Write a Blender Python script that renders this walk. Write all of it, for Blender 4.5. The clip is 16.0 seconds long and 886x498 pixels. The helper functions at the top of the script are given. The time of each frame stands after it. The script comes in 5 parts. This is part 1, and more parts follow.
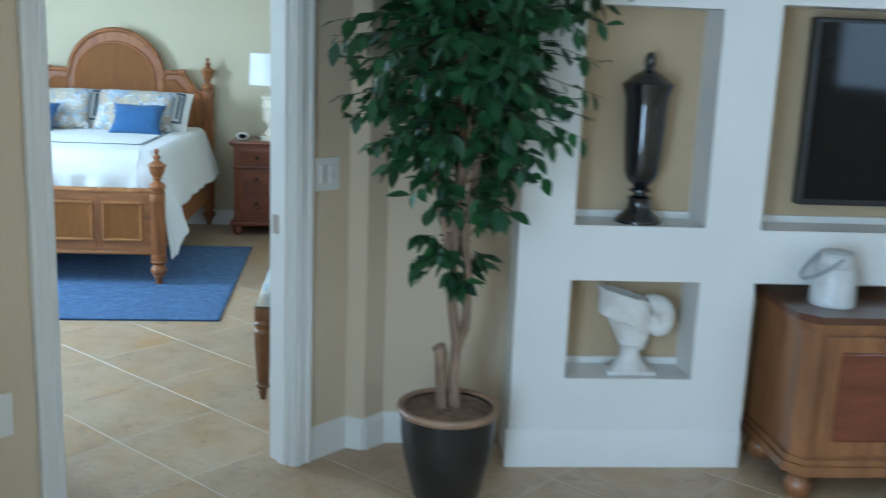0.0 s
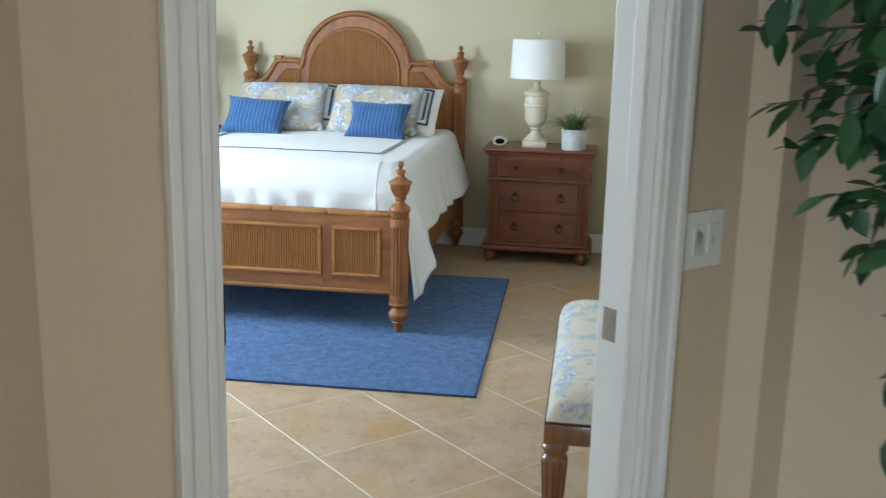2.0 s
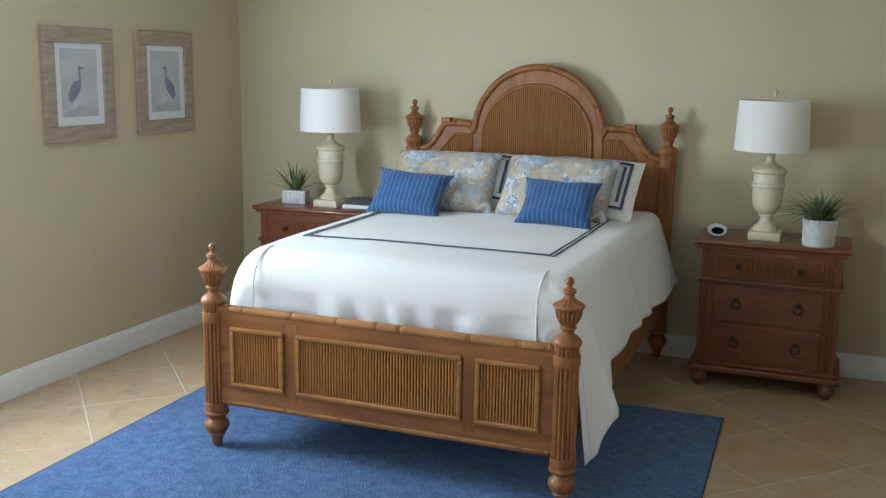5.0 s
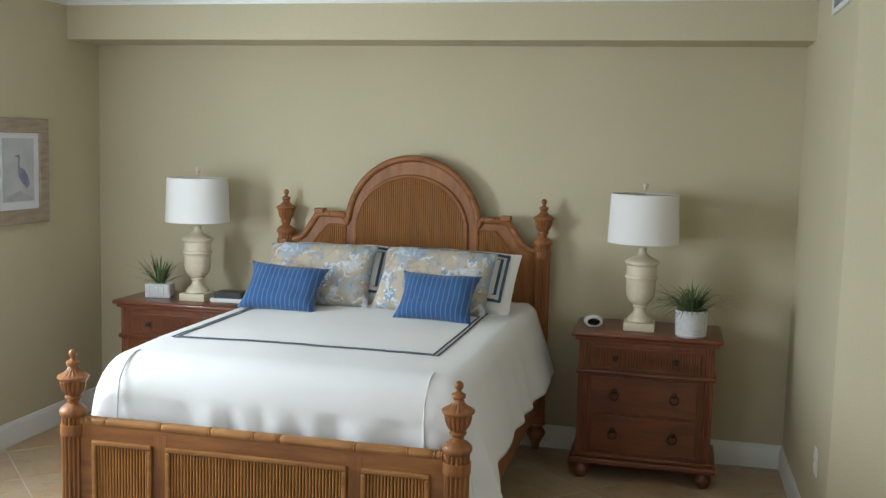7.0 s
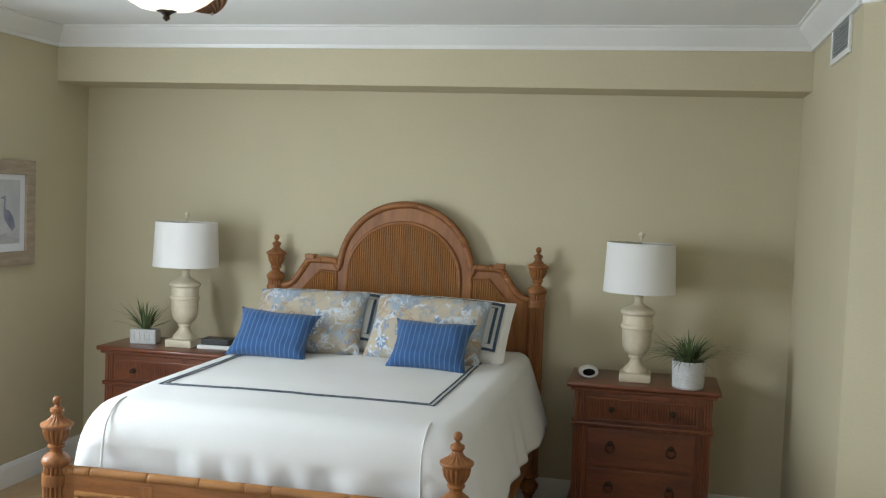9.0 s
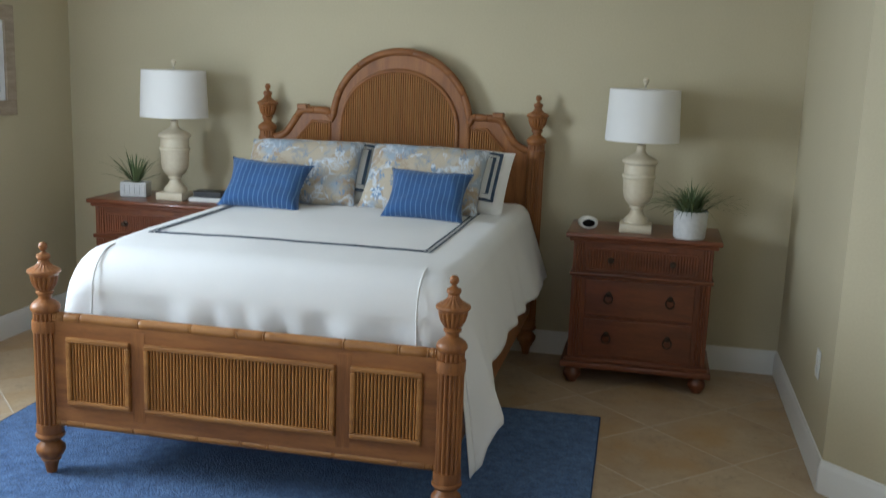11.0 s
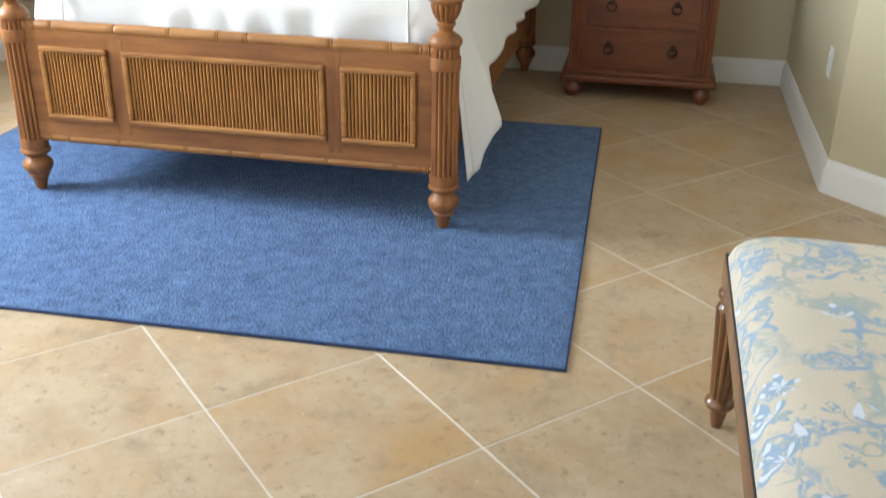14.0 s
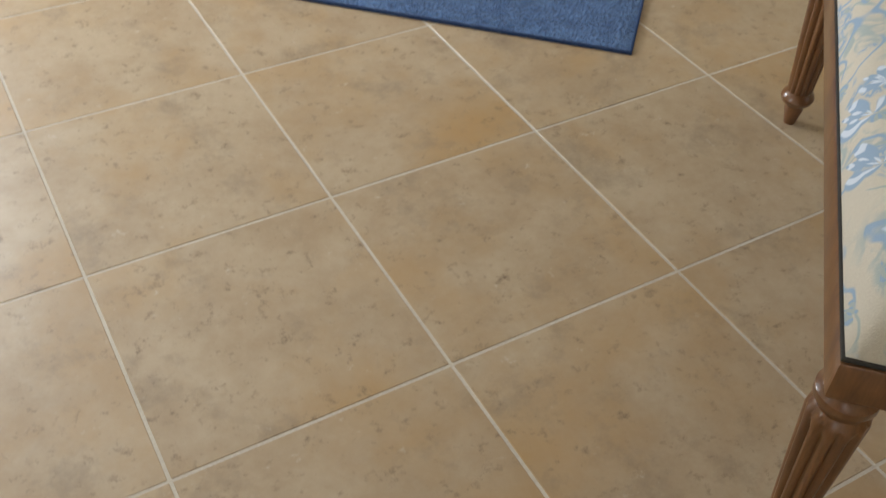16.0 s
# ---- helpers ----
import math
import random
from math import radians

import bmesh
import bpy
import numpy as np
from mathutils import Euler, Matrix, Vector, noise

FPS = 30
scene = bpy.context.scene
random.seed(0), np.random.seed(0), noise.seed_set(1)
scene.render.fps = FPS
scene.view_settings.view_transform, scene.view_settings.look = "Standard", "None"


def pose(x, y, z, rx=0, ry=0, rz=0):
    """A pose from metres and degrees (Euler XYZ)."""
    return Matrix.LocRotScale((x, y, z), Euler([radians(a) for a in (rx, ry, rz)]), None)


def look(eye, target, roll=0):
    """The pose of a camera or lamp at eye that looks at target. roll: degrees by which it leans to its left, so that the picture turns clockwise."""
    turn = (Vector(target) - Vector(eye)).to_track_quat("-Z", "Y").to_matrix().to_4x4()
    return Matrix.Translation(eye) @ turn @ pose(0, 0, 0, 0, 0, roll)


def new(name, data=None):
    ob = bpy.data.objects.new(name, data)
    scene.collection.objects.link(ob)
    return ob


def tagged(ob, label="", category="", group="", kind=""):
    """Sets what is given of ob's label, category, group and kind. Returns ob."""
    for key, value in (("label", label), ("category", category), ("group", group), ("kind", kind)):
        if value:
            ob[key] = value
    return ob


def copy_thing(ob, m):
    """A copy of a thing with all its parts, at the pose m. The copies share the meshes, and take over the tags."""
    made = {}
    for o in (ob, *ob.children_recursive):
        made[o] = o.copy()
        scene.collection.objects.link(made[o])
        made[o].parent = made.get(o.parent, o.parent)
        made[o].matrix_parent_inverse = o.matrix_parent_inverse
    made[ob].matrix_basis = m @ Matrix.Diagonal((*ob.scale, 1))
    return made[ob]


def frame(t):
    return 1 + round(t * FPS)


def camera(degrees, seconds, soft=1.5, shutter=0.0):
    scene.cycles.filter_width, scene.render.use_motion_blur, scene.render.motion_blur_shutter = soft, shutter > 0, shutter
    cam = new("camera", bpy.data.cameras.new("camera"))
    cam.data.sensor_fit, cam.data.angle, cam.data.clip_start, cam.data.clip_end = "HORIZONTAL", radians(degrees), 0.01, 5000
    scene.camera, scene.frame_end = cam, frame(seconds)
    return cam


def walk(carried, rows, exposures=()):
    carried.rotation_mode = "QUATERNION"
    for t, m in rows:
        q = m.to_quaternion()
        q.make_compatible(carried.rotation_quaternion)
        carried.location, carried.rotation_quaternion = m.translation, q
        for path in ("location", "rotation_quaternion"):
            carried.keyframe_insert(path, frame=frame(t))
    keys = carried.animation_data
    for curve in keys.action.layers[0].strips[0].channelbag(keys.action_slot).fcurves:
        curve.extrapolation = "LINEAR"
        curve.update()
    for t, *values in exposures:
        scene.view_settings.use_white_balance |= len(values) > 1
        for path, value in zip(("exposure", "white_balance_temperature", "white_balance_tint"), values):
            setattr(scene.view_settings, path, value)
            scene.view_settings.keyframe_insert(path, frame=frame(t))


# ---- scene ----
cam = camera(48.3, 16.0, soft=1.25, shutter=0.5)
PATH = [
    (0, (0.993, -5.326, 1.671), (1.159, -3.375, 1.263), 2.2),
    (0.5, (0.874, -4.862, 1.632), (0.863, -2.903, 1.233), 1.8),
    (1, (0.766, -4.474, 1.623), (0.591, -2.524, 1.214), 1.6),
    (1.5, (0.651, -4.04, 1.612), (0.434, -2.099, 1.181), 1.1),
    (2, (0.606, -3.68, 1.597), (0.321, -1.749, 1.159), 1.4),
    (2.5, (0.595, -3.288, 1.581), (0.198, -1.376, 1.148), 1.3),
    (2.8, (0.556, -3.064, 1.594), (0.09, -1.168, 1.158), 2.0),
    (3, (0.538, -2.948, 1.589), (0.023, -1.063, 1.162), 1.9),
    (3.5, (0.545, -2.693, 1.593), (-0.116, -0.85, 1.188), 1.7),
    (3.7, (0.564, -2.591, 1.603), (-0.163, -0.771, 1.202), 1.0),
    (5.8, (0.478, -2.128, 1.723), (-0.185, -0.269, 1.403), 0.4),
    (6, (0.488, -2.102, 1.726), (-0.144, -0.229, 1.424), 0.4),
    (6.5, (0.419, -2.123, 1.765), (-0.103, -0.211, 1.502), 1.2),
    (7, (0.37, -2.148, 1.772), (-0.082, -0.211, 1.559), 1.5),
    (7.5, (0.343, -2.172, 1.796), (-0.079, -0.224, 1.624), 1.7),
    (8, (0.318, -2.174, 1.807), (-0.099, -0.222, 1.682), 1.8),
    (8.2, (0.312, -2.156, 1.803), (-0.109, -0.204, 1.698), 1.9),
    (10.3, (0.269, -2.02, 1.663), (-0.139, -0.074, 1.454), 2.3),
    (10.5, (0.273, -2.002, 1.66), (-0.134, -0.062, 1.402), 2.2),
    (11, (0.276, -1.965, 1.642), (-0.125, -0.042, 1.266), 2.1),
    (11.5, (0.276, -1.948, 1.604), (-0.113, -0.046, 1.124), 1.8),
    (12, (0.27, -1.922, 1.575), (-0.107, -0.044, 0.999), 1.7),
    (12.5, (0.261, -1.905, 1.543), (-0.104, -0.05, 0.889), 1.5),
    (13, (0.264, -1.903, 1.517), (-0.095, -0.07, 0.8), 1.4),
    (13.5, (0.265, -1.89, 1.483), (-0.089, -0.081, 0.709), 1.2),
    (14, (0.283, -1.876, 1.427), (-0.076, -0.101, 0.578), 0.9),
    (14.5, (0.264, -1.836, 1.397), (-0.096, -0.139, 0.4), 0.7),
    (15, (0.28, -1.816, 1.364), (-0.098, -0.217, 0.223), 0.1),
    (15.5, (0.247, -1.785, 1.348), (-0.108, -0.291, 0.067), 1.4),
    (16, (0.243, -1.748, 1.322), (-0.107, -0.339, -0.055), 2.6),
]
EXPOSURES = [
    (0, 0.5, 4560, -3), (0.5, 0.55, 4800, 0), (1, 0.53, 4930, 1), (1.5, 0.4, 5080, 2), (2, 0.42, 5280, 3), (2.5, 0.37, 5340, 3), (3, 0.25, 5280, 3), (3.5, 0.12, 5330, 4), (6, -0.25, 5700, 5), (7, -0.2, 5850, 6),
    (8, -0.25, 5900, 6), (10.5, -0.25, 5750, 6), (11, -0.4, 5600, 6), (11.5, -0.38, 5600, 6), (12, -0.08, 5590, 6), (12.3, 0.14, 5560, 6), (13, 0.45, 5700, 7), (13.5, 0.56, 5800, 7), (14, 0.62, 5900, 8), (14.5, 0.58, 5880, 8),
    (15, 0.3, 6000, 9), (15.5, 0.05, 6100, 10), (16, -0.05, 6200, 10),
]
walk(cam, [(t, look(eye, target, roll)) for t, eye, target, roll in PATH], EXPOSURES)

# ---- daylight ----
world = bpy.data.worlds.new("sky")
scene.world = world
world.use_nodes = True
wn = world.node_tree.nodes
sky = wn.new("ShaderNodeTexSky")
sky.sky_type = "NISHITA"
sky.sun_disc = False
sky.sun_elevation, sky.sun_rotation = radians(50), radians(60)
world.node_tree.links.new(sky.outputs[0], wn["Background"].inputs[0])
wn["Background"].inputs[1].default_value = 0.12
sun_data = bpy.data.lights.new("sun", "SUN")
sun_data.energy, sun_data.angle, sun_data.color = 1.2, radians(10), (1.0, 0.96, 0.9)
sun = new("sun", sun_data)
sun.matrix_world = look((6, 5, 9), (0, 0, 0))


def window_light(name, place, target, w, h, watts, color):
    d = bpy.data.lights.new(name, "AREA")
    d.shape, d.size, d.size_y, d.energy, d.color = "RECTANGLE", w, h, watts, color
    ob = new(name, d)
    ob.matrix_world = look(place, target)
    return ob


window_light("window_light_bedroom", (-3.20, 0.90, 1.50), (0, 0.90, 1.50), 0.8, 1.05, 96, (0.93, 0.97, 1.0))
# added front fill for bed and north wall; its window is unseen and its place guessed
window_light("window_light_bedroom_south", (-2.15, -2.36, 1.42), (-2.15, 0, 1.42), 1.6, 1.2, 36, (0.93, 0.97, 1.0))
# added fill from the unseen east side, brightens the bedspread's right side
window_light("window_light_bedroom_east", (2.16, -0.05, 1.50), (0, -0.05, 1.50), 1.0, 1.1, 12, (0.97, 0.98, 1.0))
window_light("window_light_hall", (-0.09, -5.75, 1.2), (3, -5.75, 1.2), 1.8, 1.9, 104, (0.92, 0.96, 1.0))
window_light("window_light_hall_east", (5.46, -6.1, 1.85), (0, -6.1, 1.85), 1.5, 0.85, 15, (0.92, 0.96, 1.0))


# ---- materials ----
def rgb(c):
    return (c[0], c[1], c[2], 1.0)


def mat(name, c1, c2=None, scale=4.0, rough=0.6, bump=0.0, bump_scale=120.0, metal=0.0, stretch=(1, 1, 1), fine=0.25, rand=0.0,
        coat=0.0, sheen=0.0, contrast=(0.35, 0.65), emit=None, bump_dist=0.004):
    m = bpy.data.materials.new(name)
    m.use_nodes = True
    nt = m.node_tree
    n, l = nt.nodes, nt.links
    bsdf = n["Principled BSDF"]
    bsdf.inputs["Roughness"].default_value = rough
    bsdf.inputs["Metallic"].default_value = metal
    bsdf.inputs["Coat Weight"].default_value = coat
    bsdf.inputs["Sheen Weight"].default_value = sheen
    tc = n.new("ShaderNodeTexCoord")
    mp = n.new("ShaderNodeMapping")
    mp.inputs["Scale"].default_value = stretch
    l.new(tc.outputs["Object"], mp.inputs["Vector"])
    vec = mp.outputs["Vector"]
    if rand:
        oi = n.new("ShaderNodeObjectInfo")
        mul = n.new("ShaderNodeVectorMath")
        mul.operation = "MULTIPLY_ADD"
        comb = n.new("ShaderNodeCombineXYZ")
        for k in range(3):
            l.new(oi.outputs["Random"], comb.inputs[k])
        l.new(comb.outputs[0], mul.inputs[0])
        mul.inputs[1].default_value = (37.0, 53.0, 71.0)
        l.new(vec, mul.inputs[2])
        vec = mul.outputs[0]
    c2 = c2 or tuple(v * 0.85 for v in c1)
    big = n.new("ShaderNodeTexNoise")
    big.inputs["Scale"].default_value = scale
    big.inputs["Detail"].default_value = 5.0
    l.new(vec, big.inputs["Vector"])
    ramp = n.new("ShaderNodeValToRGB")
    ramp.color_ramp.elements[0].position, ramp.color_ramp.elements[1].position = contrast
    ramp.color_ramp.elements[0].color, ramp.color_ramp.elements[1].color = rgb(c1), rgb(c2)
    l.new(big.outputs["Fac"], ramp.inputs["Fac"])
    small = n.new("ShaderNodeTexNoise")
    small.inputs["Scale"].default_value = bump_scale
    small.inputs["Detail"].default_value = 4.0
    l.new(vec, small.inputs["Vector"])
    mix = n.new("ShaderNodeMix")
    mix.data_type, mix.blend_type = "RGBA", "OVERLAY"
    mix.inputs["Factor"].default_value = fine
    l.new(ramp.outputs["Color"], mix.inputs["A"])
    l.new(small.outputs["Fac"], mix.inputs["B"])
    l.new(mix.outputs["Result"], bsdf.inputs["Base Color"])
    if bump:
        b = n.new("ShaderNodeBump")
        b.inputs["Strength"].default_value = bump
        b.inputs["Distance"].default_value = bump_dist
        l.new(small.outputs["Fac"], b.inputs["Height"])
        l.new(b.outputs["Normal"], bsdf.inputs["Normal"])
    if emit:
        bsdf.inputs["Emission Color"].default_value = rgb(emit[0])
        bsdf.inputs["Emission Strength"].default_value = emit[1]
    return m


def glass_mat():
    m = bpy.data.materials.new("clear_glass")
    m.use_nodes = True
    b = m.node_tree.nodes["Principled BSDF"]
    b.inputs["Transmission Weight"].default_value = 1.0
    b.inputs["Roughness"].default_value = 0.02
    b.inputs["IOR"].default_value = 1.05
    return m


def print_mat(name, base, blue, grey, scale, busy=False):
    """Cream cotton with loose blue and grey-green motifs of sprays and shells."""
    m = mat(name, base, tuple(v * 0.93 for v in base), scale=6, rough=0.85, bump=0.25, bump_scale=400, fine=0.15)
    nt = m.node_tree
    n, l = nt.nodes, nt.links
    bsdf = n["Principled BSDF"]
    under = bsdf.inputs["Base Color"].links[0].from_socket
    tc = [k for k in n if k.type == "TEX_COORD"][0]

    def layer(below, color, place, sc, warp, lo, hi, fine_sc):
        mp = n.new("ShaderNodeMapping")
        mp.inputs["Location"].default_value = place
        mp.inputs["Scale"].default_value = (sc, sc, sc)
        l.new(tc.outputs["Object"], mp.inputs["Vector"])
        wob = n.new("ShaderNodeTexNoise")
        wob.inputs["Scale"].default_value = 0.9
        wob.inputs["Detail"].default_value = 2.0
        l.new(mp.outputs["Vector"], wob.inputs["Vector"])
        add = n.new("ShaderNodeVectorMath")
        add.operation = "MULTIPLY_ADD"
        l.new(wob.outputs["Color"], add.inputs[0])
        add.inputs[1].default_value = (warp, warp, warp)
        l.new(mp.outputs["Vector"], add.inputs[2])
        vo = n.new("ShaderNodeTexNoise")
        vo.inputs["Scale"].default_value = 1.0
        vo.inputs["Detail"].default_value = 1.0
        l.new(add.outputs[0], vo.inputs["Vector"])
        r1 = n.new("ShaderNodeMapRange")
        r1.inputs["From Min"].default_value, r1.inputs["From Max"].default_value = lo, hi
        l.new(vo.outputs["Fac"], r1.inputs["Value"])
        wave = n.new("ShaderNodeTexNoise")
        wave.inputs["Scale"].default_value = fine_sc
        wave.inputs["Detail"].default_value = 2.0
        wave.inputs["Distortion"].default_value = 1.5
        l.new(add.outputs[0], wave.inputs["Vector"])
        r2 = n.new("ShaderNodeMapRange")
        r2.inputs["From Min"].default_value, r2.inputs["From Max"].default_value = 0.40, 0.56
        l.new(wave.outputs["Fac"], r2.inputs["Value"])
        mul = n.new("ShaderNodeMath")
        mul.operation = "MULTIPLY"
        l.new(r1.outputs[0], mul.inputs[0])
        l.new(r2.outputs[0], mul.inputs[1])
        mx = n.new("ShaderNodeMix")
        mx.data_type = "RGBA"
        l.new(mul.outputs[0], mx.inputs["Factor"])
        l.new(below, mx.inputs["A"])
        mx.inputs["B"].default_value = rgb(color)
        return mx.outputs["Result"]

    def maths(op, a, b=None):
        k = n.new("ShaderNodeMath")
        k.operation = op
        for i, v in enumerate((a, b)):
            if v is None:
                continue
            if isinstance(v, (int, float)):
                k.inputs[i].default_value = v
            else:
                l.new(v, k.inputs[i])
        return k.outputs[0]

    def blend(below, fac, color):
        k = n.new("ShaderNodeMix")
        k.data_type = "RGBA"
        l.new(fac, k.inputs["Factor"])
        l.new(below, k.inputs["A"])
        k.inputs["B"].default_value = rgb(color)
        return k.outputs["Result"]

    def band(v, lo, hi):
        k = n.new("ShaderNodeMapRange")
        k.inputs["From Min"].default_value, k.inputs["From Max"].default_value = lo, hi
        l.new(v, k.inputs["Value"])
        return k.outputs[0]

    def vines(below, color, place, sc, width):
        mp = n.new("ShaderNodeMapping")
        mp.inputs["Location"].default_value = place
        mp.inputs["Scale"].default_value = (sc, sc, sc)
        l.new(tc.outputs["Object"], mp.inputs["Vector"])
        t = n.new("ShaderNodeTexNoise")
        t.inputs["Scale"].default_value, t.inputs["Detail"].default_value = 1.0, 1.5
        l.new(mp.outputs["Vector"], t.inputs["Vector"])
        line = band(maths("ABSOLUTE", maths("SUBTRACT", t.outputs["Fac"], 0.5)), width, width * 0.4)
        g = n.new("ShaderNodeTexNoise")
        g.inputs["Scale"].default_value = 1.4
        l.new(mp.outputs["Vector"], g.inputs["Vector"])
        return blend(below, maths("MULTIPLY", line, band(g.outputs["Fac"], 0.47, 0.53)), color)

    def flowers(below, place, sc, petals, share, tone, pale):
        mp = n.new("ShaderNodeMapping")
        mp.inputs["Location"].default_value = place
        mp.inputs["Scale"].default_value = (sc, sc, sc)
        l.new(tc.outputs["Object"], mp.inputs["Vector"])
        vo = n.new("ShaderNodeTexVoronoi")
        vo.voronoi_dimensions = "3D"
        vo.inputs["Scale"].default_value = 1.0
        l.new(mp.outputs["Vector"], vo.inputs["Vector"])
        off = n.new("ShaderNodeVectorMath")
        off.operation = "SUBTRACT"
        l.new(mp.outputs["Vector"], off.inputs[0])
        l.new(vo.outputs["Position"], off.inputs[1])
        sp, cs = n.new("ShaderNodeSeparateXYZ"), n.new("ShaderNodeSeparateColor")
        l.new(off.outputs[0], sp.inputs[0])
        l.new(vo.outputs["Color"], cs.inputs[0])
        ang = maths("ADD", maths("MULTIPLY", maths("ARCTAN2", maths("ADD", sp.outputs[1], sp.outputs[2]), sp.outputs[0]), petals), maths("MULTIPLY", cs.outputs[1], 6.0))
        edge = maths("ADD", maths("MULTIPLY", maths("COSINE", ang), 0.09), maths("ADD", maths("MULTIPLY", cs.outputs[2], 0.12), 0.20))
        inside = band(maths("SUBTRACT", edge, vo.outputs["Distance"]), 0.0, 0.03)
        keep = maths("LESS_THAN", cs.outputs[0], share)
        f = maths("MULTIPLY", inside, keep)
        rings = band(maths("SINE", maths("ADD", maths("MULTIPLY", vo.outputs["Distance"], 24.0), maths("MULTIPLY", maths("COSINE", ang), 1.6))), 0.0, 0.5)
        return blend(blend(below, f, tone), maths("MULTIPLY", f, rings), pale)

    pale = (0.59, 0.64, 0.69)
    a = layer(under, grey, (3.1, 1.7, 0.4), scale, 0.8, 0.53, 0.60, 3.5)
    a = layer(a, blue, (0.3, 5.2, 2.4), scale * 1.5, 1.6, 0.56, 0.61, 4.5)
    if busy:
        a = layer(a, (0.33, 0.39, 0.46), (2.2, 4.1, 0.7), scale * 0.75, 0.9, 0.50, 0.55, 0.6)
        a = layer(a, (0.37, 0.28, 0.19), (4.1, 2.7, 6.0), scale * 1.4, 1.8, 0.57, 0.61, 4.0)
        a = layer(a, pale, (7.3, 0.2, 4.4), scale * 1.7, 2.2, 0.55, 0.59, 5.0)
    a = vines(a, pale if busy else blue, (1.3, 0.2, 4.0), scale * 0.9, 0.010 if busy else 0.014)
    a = vines(a, grey, (5.3, 2.2, 1.0), scale * 1.3, 0.012 if busy else 0.018)
    a = flowers(a, (0.2, 0.7, 0.0), scale * 2.6, 5.0, 0.60, grey, blue)
    a = flowers(a, (3.7, 1.1, 0.0), scale * 1.25, 6.0, 0.46, blue, pale)
    l.new(a, bsdf.inputs["Base Color"])
    return m


def stripe_mat(name, base, line, pitch, axis):
    """Ribbed cotton with fine pale pinstripes across one axis."""
    m = mat(name, base, tuple(v * 0.8 for v in base), scale=9, rough=0.85, bump=0.4, bump_scale=300, fine=0.3, sheen=0.2)
    nt = m.node_tree
    n, l = nt.nodes, nt.links
    bsdf = n["Principled BSDF"]
    under = bsdf.inputs["Base Color"].links[0].from_socket
    tc = [k for k in n if k.type == "TEX_COORD"][0]
    sep = n.new("ShaderNodeSeparateXYZ")
    l.new(tc.outputs["Object"], sep.inputs[0])
    mod = n.new("ShaderNodeMath")
    mod.operation = "PINGPONG"
    mod.inputs[1].default_value = pitch / 2
    l.new(sep.outputs[axis], mod.inputs[0])
    cut = n.new("ShaderNodeMapRange")
    cut.inputs["From Min"].default_value, cut.inputs["From Max"].default_value = pitch * 0.06, pitch * 0.14
    cut.inputs["To Min"].default_value, cut.inputs["To Max"].default_value = 0.36, 0.0
    l.new(mod.outputs[0], cut.inputs["Value"])
    mx = n.new("ShaderNodeMix")
    mx.data_type = "RGBA"
    l.new(cut.outputs[0], mx.inputs["Factor"])
    l.new(under, mx.inputs["A"])
    mx.inputs["B"].default_value = rgb(line)
    l.new(mx.outputs["Result"], bsdf.inputs["Base Color"])
    return m


M_WALL = mat("bedroom_wall_paint", (0.530, 0.468, 0.312), (0.500, 0.442, 0.294), scale=1.3, rough=0.75, bump=0.25, bump_scale=90, fine=0.06)
M_HALL = mat("hall_wall_paint", (0.60, 0.50, 0.35), (0.565, 0.47, 0.33), scale=1.3, rough=0.75, bump=0.25, bump_scale=90, fine=0.06)
M_CEIL = mat("ceiling_paint", (0.78, 0.78, 0.76), (0.75, 0.75, 0.73), scale=1.0, rough=0.85, bump=0.2, bump_scale=140, fine=0.04)
M_WHITE = mat("white_trim_paint", (0.75, 0.74, 0.705), (0.71, 0.70, 0.665), scale=2.0, rough=0.38, bump=0.08, bump_scale=60, fine=0.04)
M_DOOR = mat("white_door_paint", (0.80, 0.80, 0.79), (0.77, 0.77, 0.76), scale=3.0, rough=0.35, bump=0.12, bump_scale=60, stretch=(1, 1, 0.08), fine=0.05)


